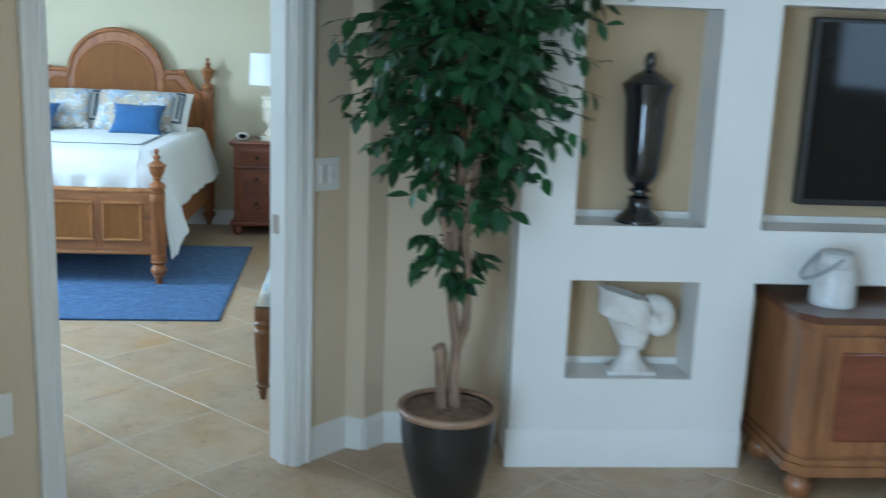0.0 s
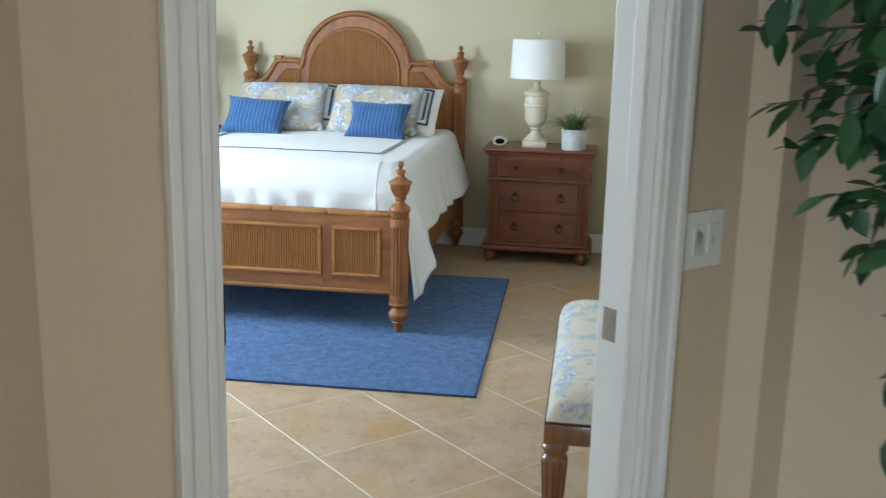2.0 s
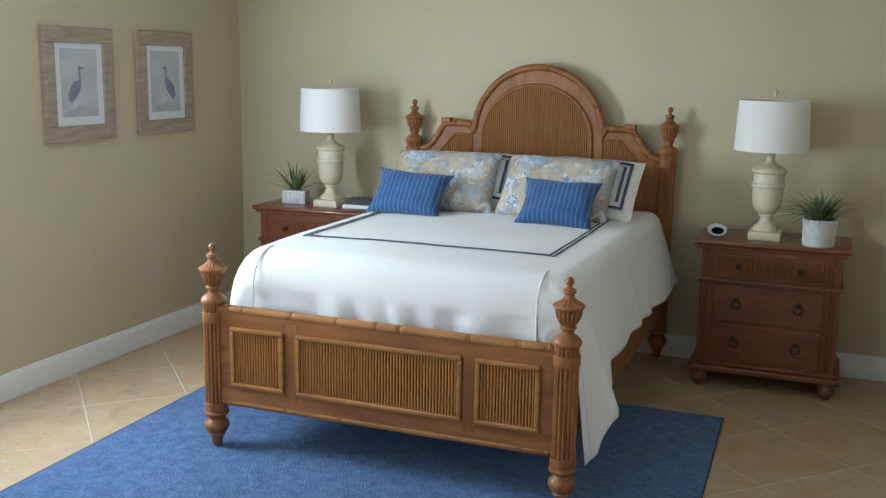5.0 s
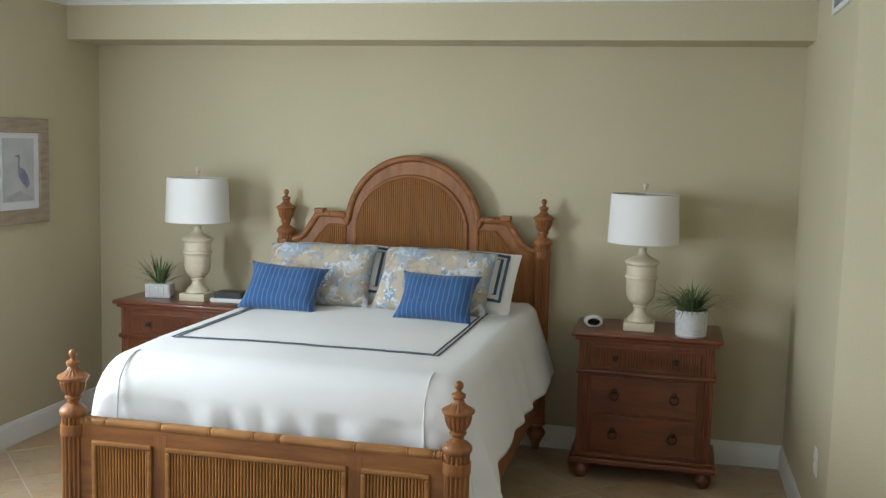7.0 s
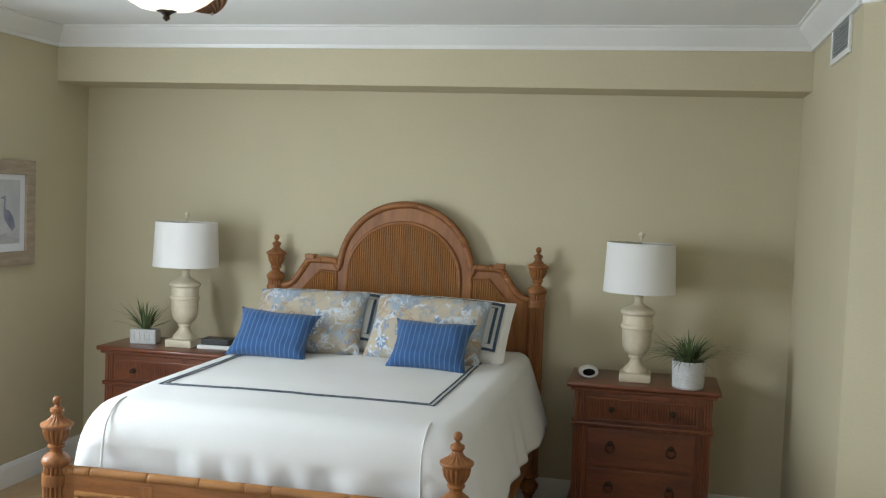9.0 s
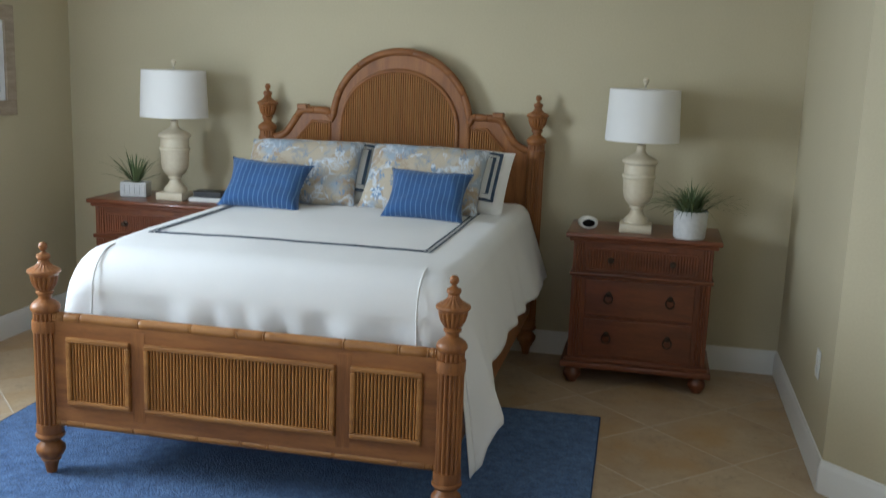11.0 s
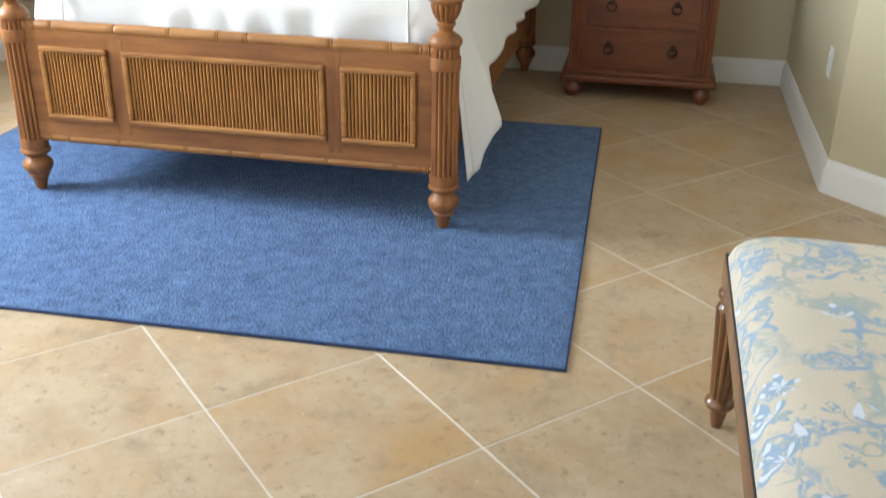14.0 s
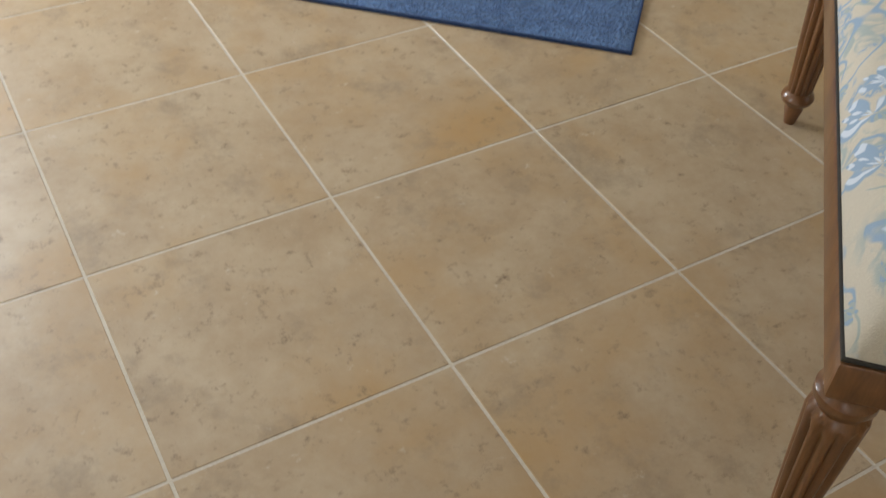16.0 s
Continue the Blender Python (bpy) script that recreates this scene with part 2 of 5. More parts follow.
def tile_mat():
    """Glazed stone-look tile: cloudy beige with ochre and grey drifts and small dark pits, differing from tile to tile."""
    m = bpy.data.materials.new("beige_ceramic_tile")
    m.use_nodes = True
    n, l = m.node_tree.nodes, m.node_tree.links
    bsdf = n["Principled BSDF"]
    tc, oi, comb, mul = n.new("ShaderNodeTexCoord"), n.new("ShaderNodeObjectInfo"), n.new("ShaderNodeCombineXYZ"), n.new("ShaderNodeVectorMath")
    for k in range(3):
        l.new(oi.outputs["Random"], comb.inputs[k])
    mul.operation = "MULTIPLY_ADD"
    l.new(comb.outputs[0], mul.inputs[0])
    mul.inputs[1].default_value = (37.0, 53.0, 71.0)
    l.new(tc.outputs["Object"], mul.inputs[2])

    def clouds(scale, detail, rough, lo, hi, warp=0.0):
        t = n.new("ShaderNodeTexNoise")
        t.inputs["Scale"].default_value, t.inputs["Detail"].default_value, t.inputs["Roughness"].default_value, t.inputs["Distortion"].default_value = scale, detail, rough, warp
        l.new(mul.outputs[0], t.inputs["Vector"])
        r = n.new("ShaderNodeMapRange")
        r.inputs["From Min"].default_value, r.inputs["From Max"].default_value = lo, hi
        l.new(t.outputs["Fac"], r.inputs["Value"])
        return r.outputs[0]

    def over(below, fac, color):
        x = n.new("ShaderNodeMix")
        x.data_type = "RGBA"
        l.new(fac, x.inputs["Factor"])
        if isinstance(below, tuple):
            x.inputs["A"].default_value = rgb(below)
        else:
            l.new(below, x.inputs["A"])
        x.inputs["B"].default_value = rgb(color)
        return x.outputs["Result"]

    c = over((0.385, 0.275, 0.163), clouds(5.0, 10, 0.74, 0.36, 0.64), (0.475, 0.370, 0.243))
    c = over(c, clouds(2.4, 6, 0.6, 0.47, 0.74), (0.42, 0.262, 0.110))
    c = over(c, clouds(6.0, 9, 0.74, 0.54, 0.80), (0.240, 0.178, 0.120))
    c = over(c, clouds(34.0, 7, 0.75, 0.57, 0.72), (0.20, 0.135, 0.080))
    c = over(c, clouds(22.0, 6, 0.7, 0.64, 0.78), (0.56, 0.48, 0.37))
    l.new(c, bsdf.inputs["Base Color"])
    bsdf.inputs["Roughness"].default_value = 0.40
    t = n.new("ShaderNodeTexNoise")
    t.inputs["Scale"].default_value, t.inputs["Detail"].default_value = 30.0, 6.0
    l.new(mul.outputs[0], t.inputs["Vector"])
    bp = n.new("ShaderNodeBump")
    bp.inputs["Strength"].default_value, bp.inputs["Distance"].default_value = 0.15, 0.002
    l.new(t.outputs["Fac"], bp.inputs["Height"])
    l.new(bp.outputs["Normal"], bsdf.inputs["Normal"])
    return m


M_TILE = tile_mat()
M_GROUT = mat("cream_grout", (0.59, 0.53, 0.435), (0.52, 0.46, 0.375), scale=7, rough=0.9, bump=0.3, bump_scale=200)
M_WOOD = mat("honey_brown_wood", (0.305, 0.124, 0.035), (0.190, 0.071, 0.020), scale=5, rough=0.44, bump=0.05, bump_scale=55, stretch=(6, 6, 0.7), fine=0.3, coat=0.03)
M_WOODX = mat("honey_brown_wood_crosswise", (0.305, 0.124, 0.035), (0.190, 0.071, 0.020), scale=5, rough=0.44, bump=0.05, bump_scale=55, stretch=(0.7, 6, 6), fine=0.3, coat=0.03)
M_REED = mat("golden_reed_wood", (0.385, 0.170, 0.042), (0.300, 0.126, 0.030), scale=4, rough=0.45, bump=0.05, bump_scale=80, stretch=(4, 4, 0.6), fine=0.15, rand=1.0)
M_RAIL = mat("golden_rail_wood", (0.365, 0.165, 0.042), (0.245, 0.102, 0.025), scale=5, rough=0.42, bump=0.05, bump_scale=55, stretch=(0.9, 5, 5), fine=0.3, coat=0.05)
for wood in (M_WOOD, M_WOODX, M_REED, M_RAIL):
    wood.node_tree.nodes["Principled BSDF"].inputs["Specular IOR Level"].default_value = 0.38
M_RED = mat("red_brown_cherry_wood", (0.185, 0.056, 0.021), (0.115, 0.034, 0.014), scale=4, rough=0.32, bump=0.05, bump_scale=55, stretch=(0.8, 5, 5), fine=0.35, coat=0.25)
M_REDV = mat("red_brown_cherry_wood_upright", (0.20, 0.062, 0.023), (0.125, 0.037, 0.015), scale=4, rough=0.35, bump=0.05, bump_scale=55, stretch=(5, 5, 0.8), fine=0.35, coat=0.2)
M_BENCH = mat("brown_bench_wood", (0.20, 0.091, 0.032), (0.125, 0.052, 0.019), scale=5, rough=0.3, bump=0.05, bump_scale=55, stretch=(5, 5, 0.8), fine=0.35, coat=0.3)
M_IRON = mat("dark_bronze", (0.035, 0.025, 0.018), (0.06, 0.04, 0.025), scale=30, rough=0.45, metal=0.8)
M_NICKEL = mat("satin_nickel", (0.50, 0.47, 0.42), (0.44, 0.41, 0.37), scale=20, rough=0.28, metal=1.0, fine=0.05)
M_RUG = mat("blue_wool_pile", (0.100, 0.185, 0.365), (0.046, 0.100, 0.225), scale=24, rough=0.95, bump=1.0, bump_scale=115, fine=0.9, contrast=(0.30, 0.68), sheen=0.08, bump_dist=0.016)
M_RUGEDGE = mat("dark_blue_binding", (0.012, 0.03, 0.09), (0.02, 0.045, 0.12), scale=60, rough=0.9, bump=0.6, bump_scale=250)
M_SPREAD = mat("white_matelasse_cotton", (0.75, 0.74, 0.715), (0.715, 0.705, 0.68), scale=2.5, rough=0.9, bump=0.35, bump_scale=260, fine=0.06, sheen=0.15)
M_SHEET = mat("white_cotton", (0.79, 0.77, 0.72), (0.73, 0.71, 0.66), scale=5, rough=0.9, bump=0.25, bump_scale=300, fine=0.06)
M_BAND = mat("dark_slate_band", (0.035, 0.055, 0.085), (0.06, 0.085, 0.12), scale=40, rough=0.9, bump=0.3, bump_scale=300)
M_BLUE = stripe_mat("blue_pinstripe_cotton", (0.027, 0.086, 0.230), (0.20, 0.33, 0.50), 0.0255, 0)
M_SHAM = print_mat("floral_shell_cotton", (0.49, 0.42, 0.31), (0.20, 0.28, 0.40), (0.33, 0.33, 0.32), 5.8, True)
M_SEAT = print_mat("bench_shell_cotton", (0.58, 0.52, 0.41), (0.27, 0.36, 0.47), (0.36, 0.40, 0.37), 6.4)
M_SHADE = mat("white_linen_shade", (0.80, 0.78, 0.74), (0.76, 0.74, 0.70), scale=3, rough=0.9, bump=0.3, bump_scale=500, fine=0.06)
M_LAMP = mat("cream_crackle_ceramic", (0.66, 0.585, 0.43), (0.60, 0.525, 0.38), scale=9, rough=0.45, bump=0.1, bump_scale=60, fine=0.15)
M_POTW = mat("white_glazed_pot", (0.64, 0.635, 0.62), (0.55, 0.545, 0.53), scale=14, rough=0.4, bump=0.2, bump_scale=60)
M_POTB = mat("black_glazed_pot", (0.010, 0.010, 0.011), (0.022, 0.020, 0.018), scale=8, rough=0.3, bump=0.15, bump_scale=60)
M_RIM = mat("tan_pot_rim", (0.30, 0.19, 0.11), (0.22, 0.13, 0.08), scale=10, rough=0.5, bump=0.2, bump_scale=60)
M_SOIL = mat("brown_moss", (0.20, 0.125, 0.075), (0.11, 0.065, 0.04), scale=30, rough=1.0, bump=1.0, bump_scale=80)
M_BARK = mat("grey_brown_bark", (0.30, 0.21, 0.14), (0.17, 0.11, 0.07), scale=14, rough=0.85, bump=0.7, bump_scale=60, stretch=(2, 2, 0.6))
M_LEAF = mat("dark_green_leaf", (0.015, 0.048, 0.017), (0.028, 0.088, 0.022), scale=3, rough=0.5, bump=0.2, bump_scale=50, rand=1.0, fine=0.3)
M_GRASS = mat("grey_green_blade", (0.068, 0.110, 0.040), (0.140, 0.180, 0.072), scale=6, rough=0.6, rand=1.0)
M_BLACK = mat("black_plastic", (0.010, 0.010, 0.011), (0.016, 0.016, 0.017), scale=12, rough=0.35)
M_SCREEN = mat("black_screen_glass", (0.004, 0.004, 0.005), (0.006, 0.006, 0.007), scale=2, rough=0.06, fine=0.0)
M_URN = mat("black_lacquer", (0.006, 0.006, 0.008), (0.012, 0.012, 0.014), scale=6, rough=0.12, coat=0.6)
M_SHELL = mat("white_plaster", (0.72, 0.70, 0.66), (0.62, 0.59, 0.54), scale=9, rough=0.7, bump=0.5, bump_scale=40)
M_PLASTIC = mat("white_plastic", (0.74, 0.73, 0.69), (0.71, 0.70, 0.66), scale=10, rough=0.4, fine=0.03)
M_FRAME = mat("weathered_taupe_wood", (0.40, 0.32, 0.235), (0.30, 0.24, 0.175), scale=8, rough=0.7, bump=0.4, bump_scale=60, stretch=(1, 1, 5))
M_MAT = mat("white_mat_board", (0.72, 0.73, 0.75), (0.69, 0.70, 0.72), scale=3, rough=0.8)
M_ART = mat("pale_watercolour_paper", (0.55, 0.555, 0.56), (0.44, 0.45, 0.47), scale=7, rough=0.6)
M_ARTB = mat("grey_violet_watercolour", (0.16, 0.17, 0.24), (0.26, 0.27, 0.34), scale=16, rough=0.6)
M_ARTG = mat("faded_grey_watercolour", (0.36, 0.35, 0.36), (0.46, 0.46, 0.47), scale=16, rough=0.6)
M_OAK = mat("brown_oak_sideboard", (0.29, 0.135, 0.050), (0.17, 0.072, 0.026), scale=3.5, rough=0.35, bump=0.06, bump_scale=55, stretch=(5, 5, 0.8), fine=0.4, coat=0.2)
M_OAKTOP = mat("dark_sideboard_top", (0.115, 0.048, 0.024), (0.075, 0.030, 0.016), scale=3.5, rough=0.3, stretch=(0.8, 5, 5), fine=0.4, coat=0.3)
M_PALM = mat("woven_palm_blade", (0.30, 0.135, 0.042), (0.17, 0.068, 0.020), scale=6, rough=0.6, bump=0.4, bump_scale=40)
M_GLOBE = mat("frosted_globe", (0.85, 0.80, 0.72), (0.83, 0.78, 0.70), scale=3, rough=0.5, emit=((1.0, 0.86, 0.66), 1.3))
M_SCREEN.node_tree.nodes["Principled BSDF"].inputs["IOR"].default_value = 1.3
M_GLASS = glass_mat()
M_ALU = mat("white_aluminium", (0.72, 0.72, 0.72), (0.69, 0.69, 0.69), scale=8, rough=0.4, metal=0.2)
M_GROUND = mat("lawn_ground", (0.06, 0.11, 0.03), (0.09, 0.14, 0.04), scale=2, rough=0.95, bump=0.8, bump_scale=60)
M_VENT = mat("grey_vent_slats", (0.32, 0.33, 0.33), (0.27, 0.28, 0.28), scale=8, rough=0.5)
# near-black: shade put into colour behind reeds and vent slats; also the bench's dark welt
M_DARK = mat("dark_gap_shade_and_welt", (0.03, 0.028, 0.025), (0.04, 0.036, 0.03), scale=8, rough=0.9)


# ---- mesh helpers ----
def finish(name, bm, material, smooth=None):
    bmesh.ops.recalc_face_normals(bm, faces=bm.faces[:])
    me = bpy.data.meshes.new(name)
    bm.to_mesh(me)
    bm.free()
    if material:
        me.materials.append(material)
    if smooth is not None:
        for p in me.polygons:
            p.use_smooth = True
        me.set_sharp_from_angle(angle=radians(smooth))
    return me


def part(name, bm, material, parent=None, label="", smooth=None):
    """Links a bmesh as one mesh object, under a thing or a part."""
    me = bm if isinstance(bm, bpy.types.Mesh) else finish(name, bm, material, smooth)
    ob = new(name, me)
    if parent:
        ob.parent = parent
    return tagged(ob, label)


def thing(name, place, rz, label, category, group=""):
    e = new(name)
    e.empty_display_size = 0.1
    e.matrix_basis = pose(*place, 0, 0, rz)
    return tagged(e, label, category, group)


def box(bm, x0, x1, y0, y1, z0, z1, bev=0.0, seg=2, m=None):
    t = Matrix.Translation(((x0 + x1) / 2, (y0 + y1) / 2, (z0 + z1) / 2)) @ Matrix.Diagonal((x1 - x0, y1 - y0, z1 - z0, 1))
    if m:
        t = m @ t
    r = bmesh.ops.create_cube(bm, size=1.0, matrix=t)
    if bev:
        es = list({e for v in r["verts"] for e in v.link_edges})
        bmesh.ops.bevel(bm, geom=es, offset=bev, segments=seg, profile=0.5, affect="EDGES")
    return bm


def boxed(*a, **k):
    return box(bmesh.new(), *a, **k)


def ring_faces(bm, rows, close=True, caps=True):
    n = len(rows[0])
    for a, b in zip(rows, rows[1:]):
        for i in range(n if close else n - 1):
            j = (i + 1) % n
            bm.faces.new((a[i], a[j], b[j], b[i]))
    if caps and close:
        bm.faces.new(rows[0][::-1])
        bm.faces.new(rows[-1])


def lathe(profile, segs=32, flutes=0, depth=0.12, cx=0.0, cy=0.0, bm=None):
    """profile: rows of (radius, height) or (radius, height, 1) where the ring is reeded."""
    bm = bm or bmesh.new()
    rows = []
    for p in profile:
        row = []
        for i in range(segs):
            a = 2 * math.pi * i / segs
            r = p[0]
            if len(p) > 2 and flutes:
                r *= 1 - depth * p[2] * (1 - abs(math.sin(a * flutes / 2)))
            row.append(bm.verts.new((cx + r * math.cos(a), cy + r * math.sin(a), p[1])))
        rows.append(row)
    ring_faces(bm, rows)
    return bm


def tube(points, radius, segs=10, bm=None, up=(0, 0, 1)):
    """A round bar along points; radius is a number or a list."""
    bm = bm or bmesh.new()
    pts = [Vector(p) for p in points]
    rows = []
    for i, p in enumerate(pts):
        d = (pts[min(i + 1, len(pts) - 1)] - pts[max(i - 1, 0)]).normalized()
        u = Vector(up)
        if abs(d.dot(u)) > 0.95:
            u = Vector((1, 0, 0))
        s = d.cross(u).normalized()
        t = s.cross(d)
        r = radius[i] if isinstance(radius, (list, tuple)) else radius
        rows.append([bm.verts.new(p + r * (math.cos(2 * math.pi * k / segs) * s + math.sin(2 * math.pi * k / segs) * t)) for k in range(segs)])
    ring_faces(bm, rows)
    return bm


def prism(poly, z0, z1, bm=None):
    bm = bm or bmesh.new()
    a = [bm.verts.new((x, y, z0)) for x, y in poly]
    b = [bm.verts.new((x, y, z1)) for x, y in poly]
    ring_faces(bm, [a, b])
    return bm


def sweep(profile, p0, p1, side, bm=None):
    """A moulding: profile of (out from the wall, height) carried from p0 to p1; side: +1 or -1, which side of the line is the room."""
    bm = bm or bmesh.new()
    a, b = Vector((p0[0], p0[1], 0)), Vector((p1[0], p1[1], 0))
    d = (b - a).normalized()
    nrm = Vector((-d.y, d.x, 0)) * side
    rows = [[bm.verts.new(q + nrm * o + Vector((0, 0, z))) for o, z in profile] for q in (a, b)]
    ring_faces(bm, rows)
    return bm


def wall(name, p0, p1, thick, z0, z1, openings=(), material=None):
    """A wall from p0 to p1 whose body lies to the right of that line; openings: (from, to, bottom, top) along it."""
    a, b = Vector((p0[0], p0[1], 0)), Vector((p1[0], p1[1], 0))
    length = (b - a).length
    ang = math.atan2(b.y - a.y, b.x - a.x)
    bm = bmesh.new()
    s = 0.0
    for o0, o1, ob, ot in sorted(openings):
        if o0 > s:
            box(bm, s, o0, -thick, 0, z0, z1)
        if ob > z0:
            box(bm, o0, o1, -thick, 0, z0, ob)
        if ot < z1:
            box(bm, o0, o1, -thick, 0, ot, z1)
        s = o1
    if s < length:
        box(bm, s, length, -thick, 0, z0, z1)
    ob = part(name, bm, material)
    ob.matrix_basis = Matrix.Translation(a) @ Matrix.Rotation(ang, 4, "Z")
    return tagged(ob, kind="structure")


def structure(name, bm, material, smooth=None, label=""):
    return tagged(part(name, bm, material, None, label, smooth), kind="structure")


# ---- rooms ----
H = 2.65
R2 = math.sqrt(0.5)


def door_xy(s, d):
    """A place by the slanted door wall: s along it to the north-east, d across it towards the hall."""
    return ((s + d) * R2, (s - d) * R2)


DOOR_M = Matrix.Rotation(radians(45), 4, "Z")  # local x runs along the door wall; local y is minus d
D_HALL, D_BED, S0, S1 = 1.669, 1.549, -1.578, -0.630

wall("wall_north", (1.175, 3.55), (-3.39, 3.55), 0.15, 0, H, (), M_WALL)
wall("wall_west", (-3.24, 3.55), (-3.24, -2.55), 0.15, 0, H, ((2.15, 3.15, 0.95, 2.12),), M_WALL)
# south opening is out of view, added for the front fill light
wall("wall_south", (-3.24, -2.40), (-0.20, -2.40), 0.10, 0, H, ((0.24, 1.94, 0.75, 2.12),), M_WALL)
wall("wall_east", (1.025, 1.985), (1.025, 3.55), 0.15, 0, H, (), M_WALL)
wall("wall_chamfer", (2.2, 0.81), (1.025, 1.985), 0.15, 0, H, (), M_WALL)
# opening added out of view for the east fill light
wall("wall_east_far", (2.2, -1.2), (2.2, 0.81), 0.15, 0, H, ((0.55, 1.75, 0.9, 2.12),), M_WALL)

bm = bmesh.new()
box(bm, -1.90, S0 - 0.02, -D_HALL, -D_BED, 0, H, m=DOOR_M)
box(bm, S1 + 0.02, -0.335, -D_HALL, -D_BED, 0, H, m=DOOR_M)
box(bm, S0 - 0.02, S1 + 0.02, -D_HALL, -D_BED, 2.08, H, m=DOOR_M)
structure("wall_door", bm, M_HALL)
structure("wall_pilaster", prism([(0.943, -1.417), (1.02, -1.45), (1.10, -1.365), (1.10, -1.21), (0.93, -1.21), (0.858, -1.332)], 0, H), M_HALL)
structure("wall_hall_north", boxed(1.10, 5.6, -1.365, -1.20, 0, H), M_HALL)
wall("wall_hall_west", (-0.124, -2.485), (-0.124, -7.65), 0.15, 0, H, ((2.315, 4.215, 0.2, 2.2),), M_HALL)
wall("wall_hall_south", (-0.15, -7.5), (5.5, -7.5), 0.15, 0, H, (), M_HALL)
wall("wall_hall_east", (5.5, -7.65), (5.5, -1.2), 0.15, 0, H, ((0.75, 2.35, 1.38, 2.33),), M_HALL)

structure("ceiling", boxed(-3.45, 5.7, -7.7, 3.75, H, H + 0.12), M_CEIL)
structure("soffit", boxed(-3.24, 1.025, 3.215, 3.55, 2.335, H), M_WALL)

CROWN = [(0, H - 0.115), (0.018, H - 0.115), (0.022, H - 0.095), (0.035, H - 0.085), (0.055, H - 0.05), (0.085, H - 0.03), (0.092, H - 0.012), (0.105, H - 0.008), (0.105, H), (0, H)]
for i, (a, b, side) in enumerate([((-3.24, 3.215), (1.025, 3.215), -1), ((-3.24, -2.4), (-3.24, 3.215), -1), ((1.025, 3.215), (1.025, 1.985), -1), ((1.025, 1.985), (2.2, 0.81), -1)]):
    structure("trim", sweep(CROWN, a, b, side), M_WHITE, smooth=40)
BASE = [(0, 0), (0.016, 0), (0.016, 0.095), (0.013, 0.105), (0.013, 0.112), (0.008, 0.118), (0.006, 0.132), (0, 0.135)]
for a, b, side in [((-3.24, 3.55), (1.025, 3.55), -1), ((-3.24, -2.4), (-3.24, 3.55), -1), ((1.025, 3.55), (1.025, 1.985), -1), ((1.025, 1.985), (2.2, 0.81), -1),
                   (door_xy(-0.55, D_HALL), (0.943, -1.417), -1), ((0.943, -1.417), (1.02, -1.45), -1), ((1.02, -1.45), (1.10, -1.365), -1), ((1.10, -1.365), (1.57, -1.365), -1),
                   ((-0.124, -7.5), (-0.124, -2.485), -1), (door_xy(-1.845, D_HALL), door_xy(-1.65, D_HALL), -1)]:
    structure("baseboard", sweep(BASE, a, b, side), M_WHITE, smooth=40)
structure("ground", boxed(-150, 150, -150, 150, -0.30, -0.16), M_GROUND)


def casing(s_in, s_out, z_top):
    """A moulded upright of the door's casing on the hall side, and its twin on the bedroom side."""
    lo, hi = min(s_in, s_out), max(s_in, s_out)
    bm = bmesh.new()
    box(bm, lo, hi, -D_HALL - 0.016, -D_HALL, 0, z_top, 0.003, m=DOOR_M)
    o = 0.016 if s_out > s_in else -0.016
    x0, x1 = sorted((s_out, s_out - o * 1.3))
    box(bm, x0, x1, -D_HALL - 0.026, -D_HALL - 0.016, 0, z_top, 0.004, m=DOOR_M)
    x0, x1 = sorted((s_in + o * 0.9, s_in + o * 1.9))
    box(bm, x0, x1, -D_HALL - 0.022, -D_HALL - 0.016, 0, z_top, 0.003, m=DOOR_M)
    box(bm, lo, hi, -D_BED, -D_BED + 0.016, 0, z_top, 0.003, m=DOOR_M)
    return bm


structure("trim", casing(S0 - 0.004, S0 - 0.085, 2.155), M_WHITE)
structure("trim", casing(S1 + 0.004, S1 + 0.085, 2.155), M_WHITE)
bm = bmesh.new()
box(bm, S0 - 0.004, S1 + 0.004, -D_HALL - 0.016, -D_HALL, 2.07, 2.155, 0.003, m=DOOR_M)
box(bm, S0 - 0.004, S1 + 0.004, -D_BED, -D_BED + 0.016, 2.07, 2.155, 0.003, m=DOOR_M)
structure("trim", bm, M_WHITE)
bm = bmesh.new()
box(bm, S0 - 0.02, S0, -D_HALL, -D_BED, 0, 2.08, m=DOOR_M)
box(bm, S1, S1 + 0.02, -D_HALL, -D_BED, 0, 2.08, m=DOOR_M)
box(bm, S0, S1, -D_HALL, -D_BED, 2.06, 2.08, m=DOOR_M)
box(bm, S0, S0 + 0.012, -D_HALL + 0.03, -D_HALL + 0.065, 0, 2.06, 0.002, m=DOOR_M)
box(bm, S1 - 0.012, S1, -D_HALL + 0.03, -D_HALL + 0.065, 0, 2.06, 0.002, m=DOOR_M)
jamb = structure("door_jamb", bm, M_WHITE)
bm = bmesh.new()
box(bm, S1 - 0.004, S1 - 0.0005, -D_BED - 0.045, -D_BED - 0.008, 0.930, 1.005, 0.001, m=DOOR_M)
part("strike_plate", bm, M_NICKEL, jamb, "satin nickel strike plate")
for z in (0.25, 1.11, 1.80):
    part("hinge_leaf", boxed(S0, S0 + 0.006, -D_HALL + 0.002, -D_HALL + 0.028, z, z + 0.095, 0.002, m=DOOR_M), M_IRON, jamb, "dark bronze hinge leaf")


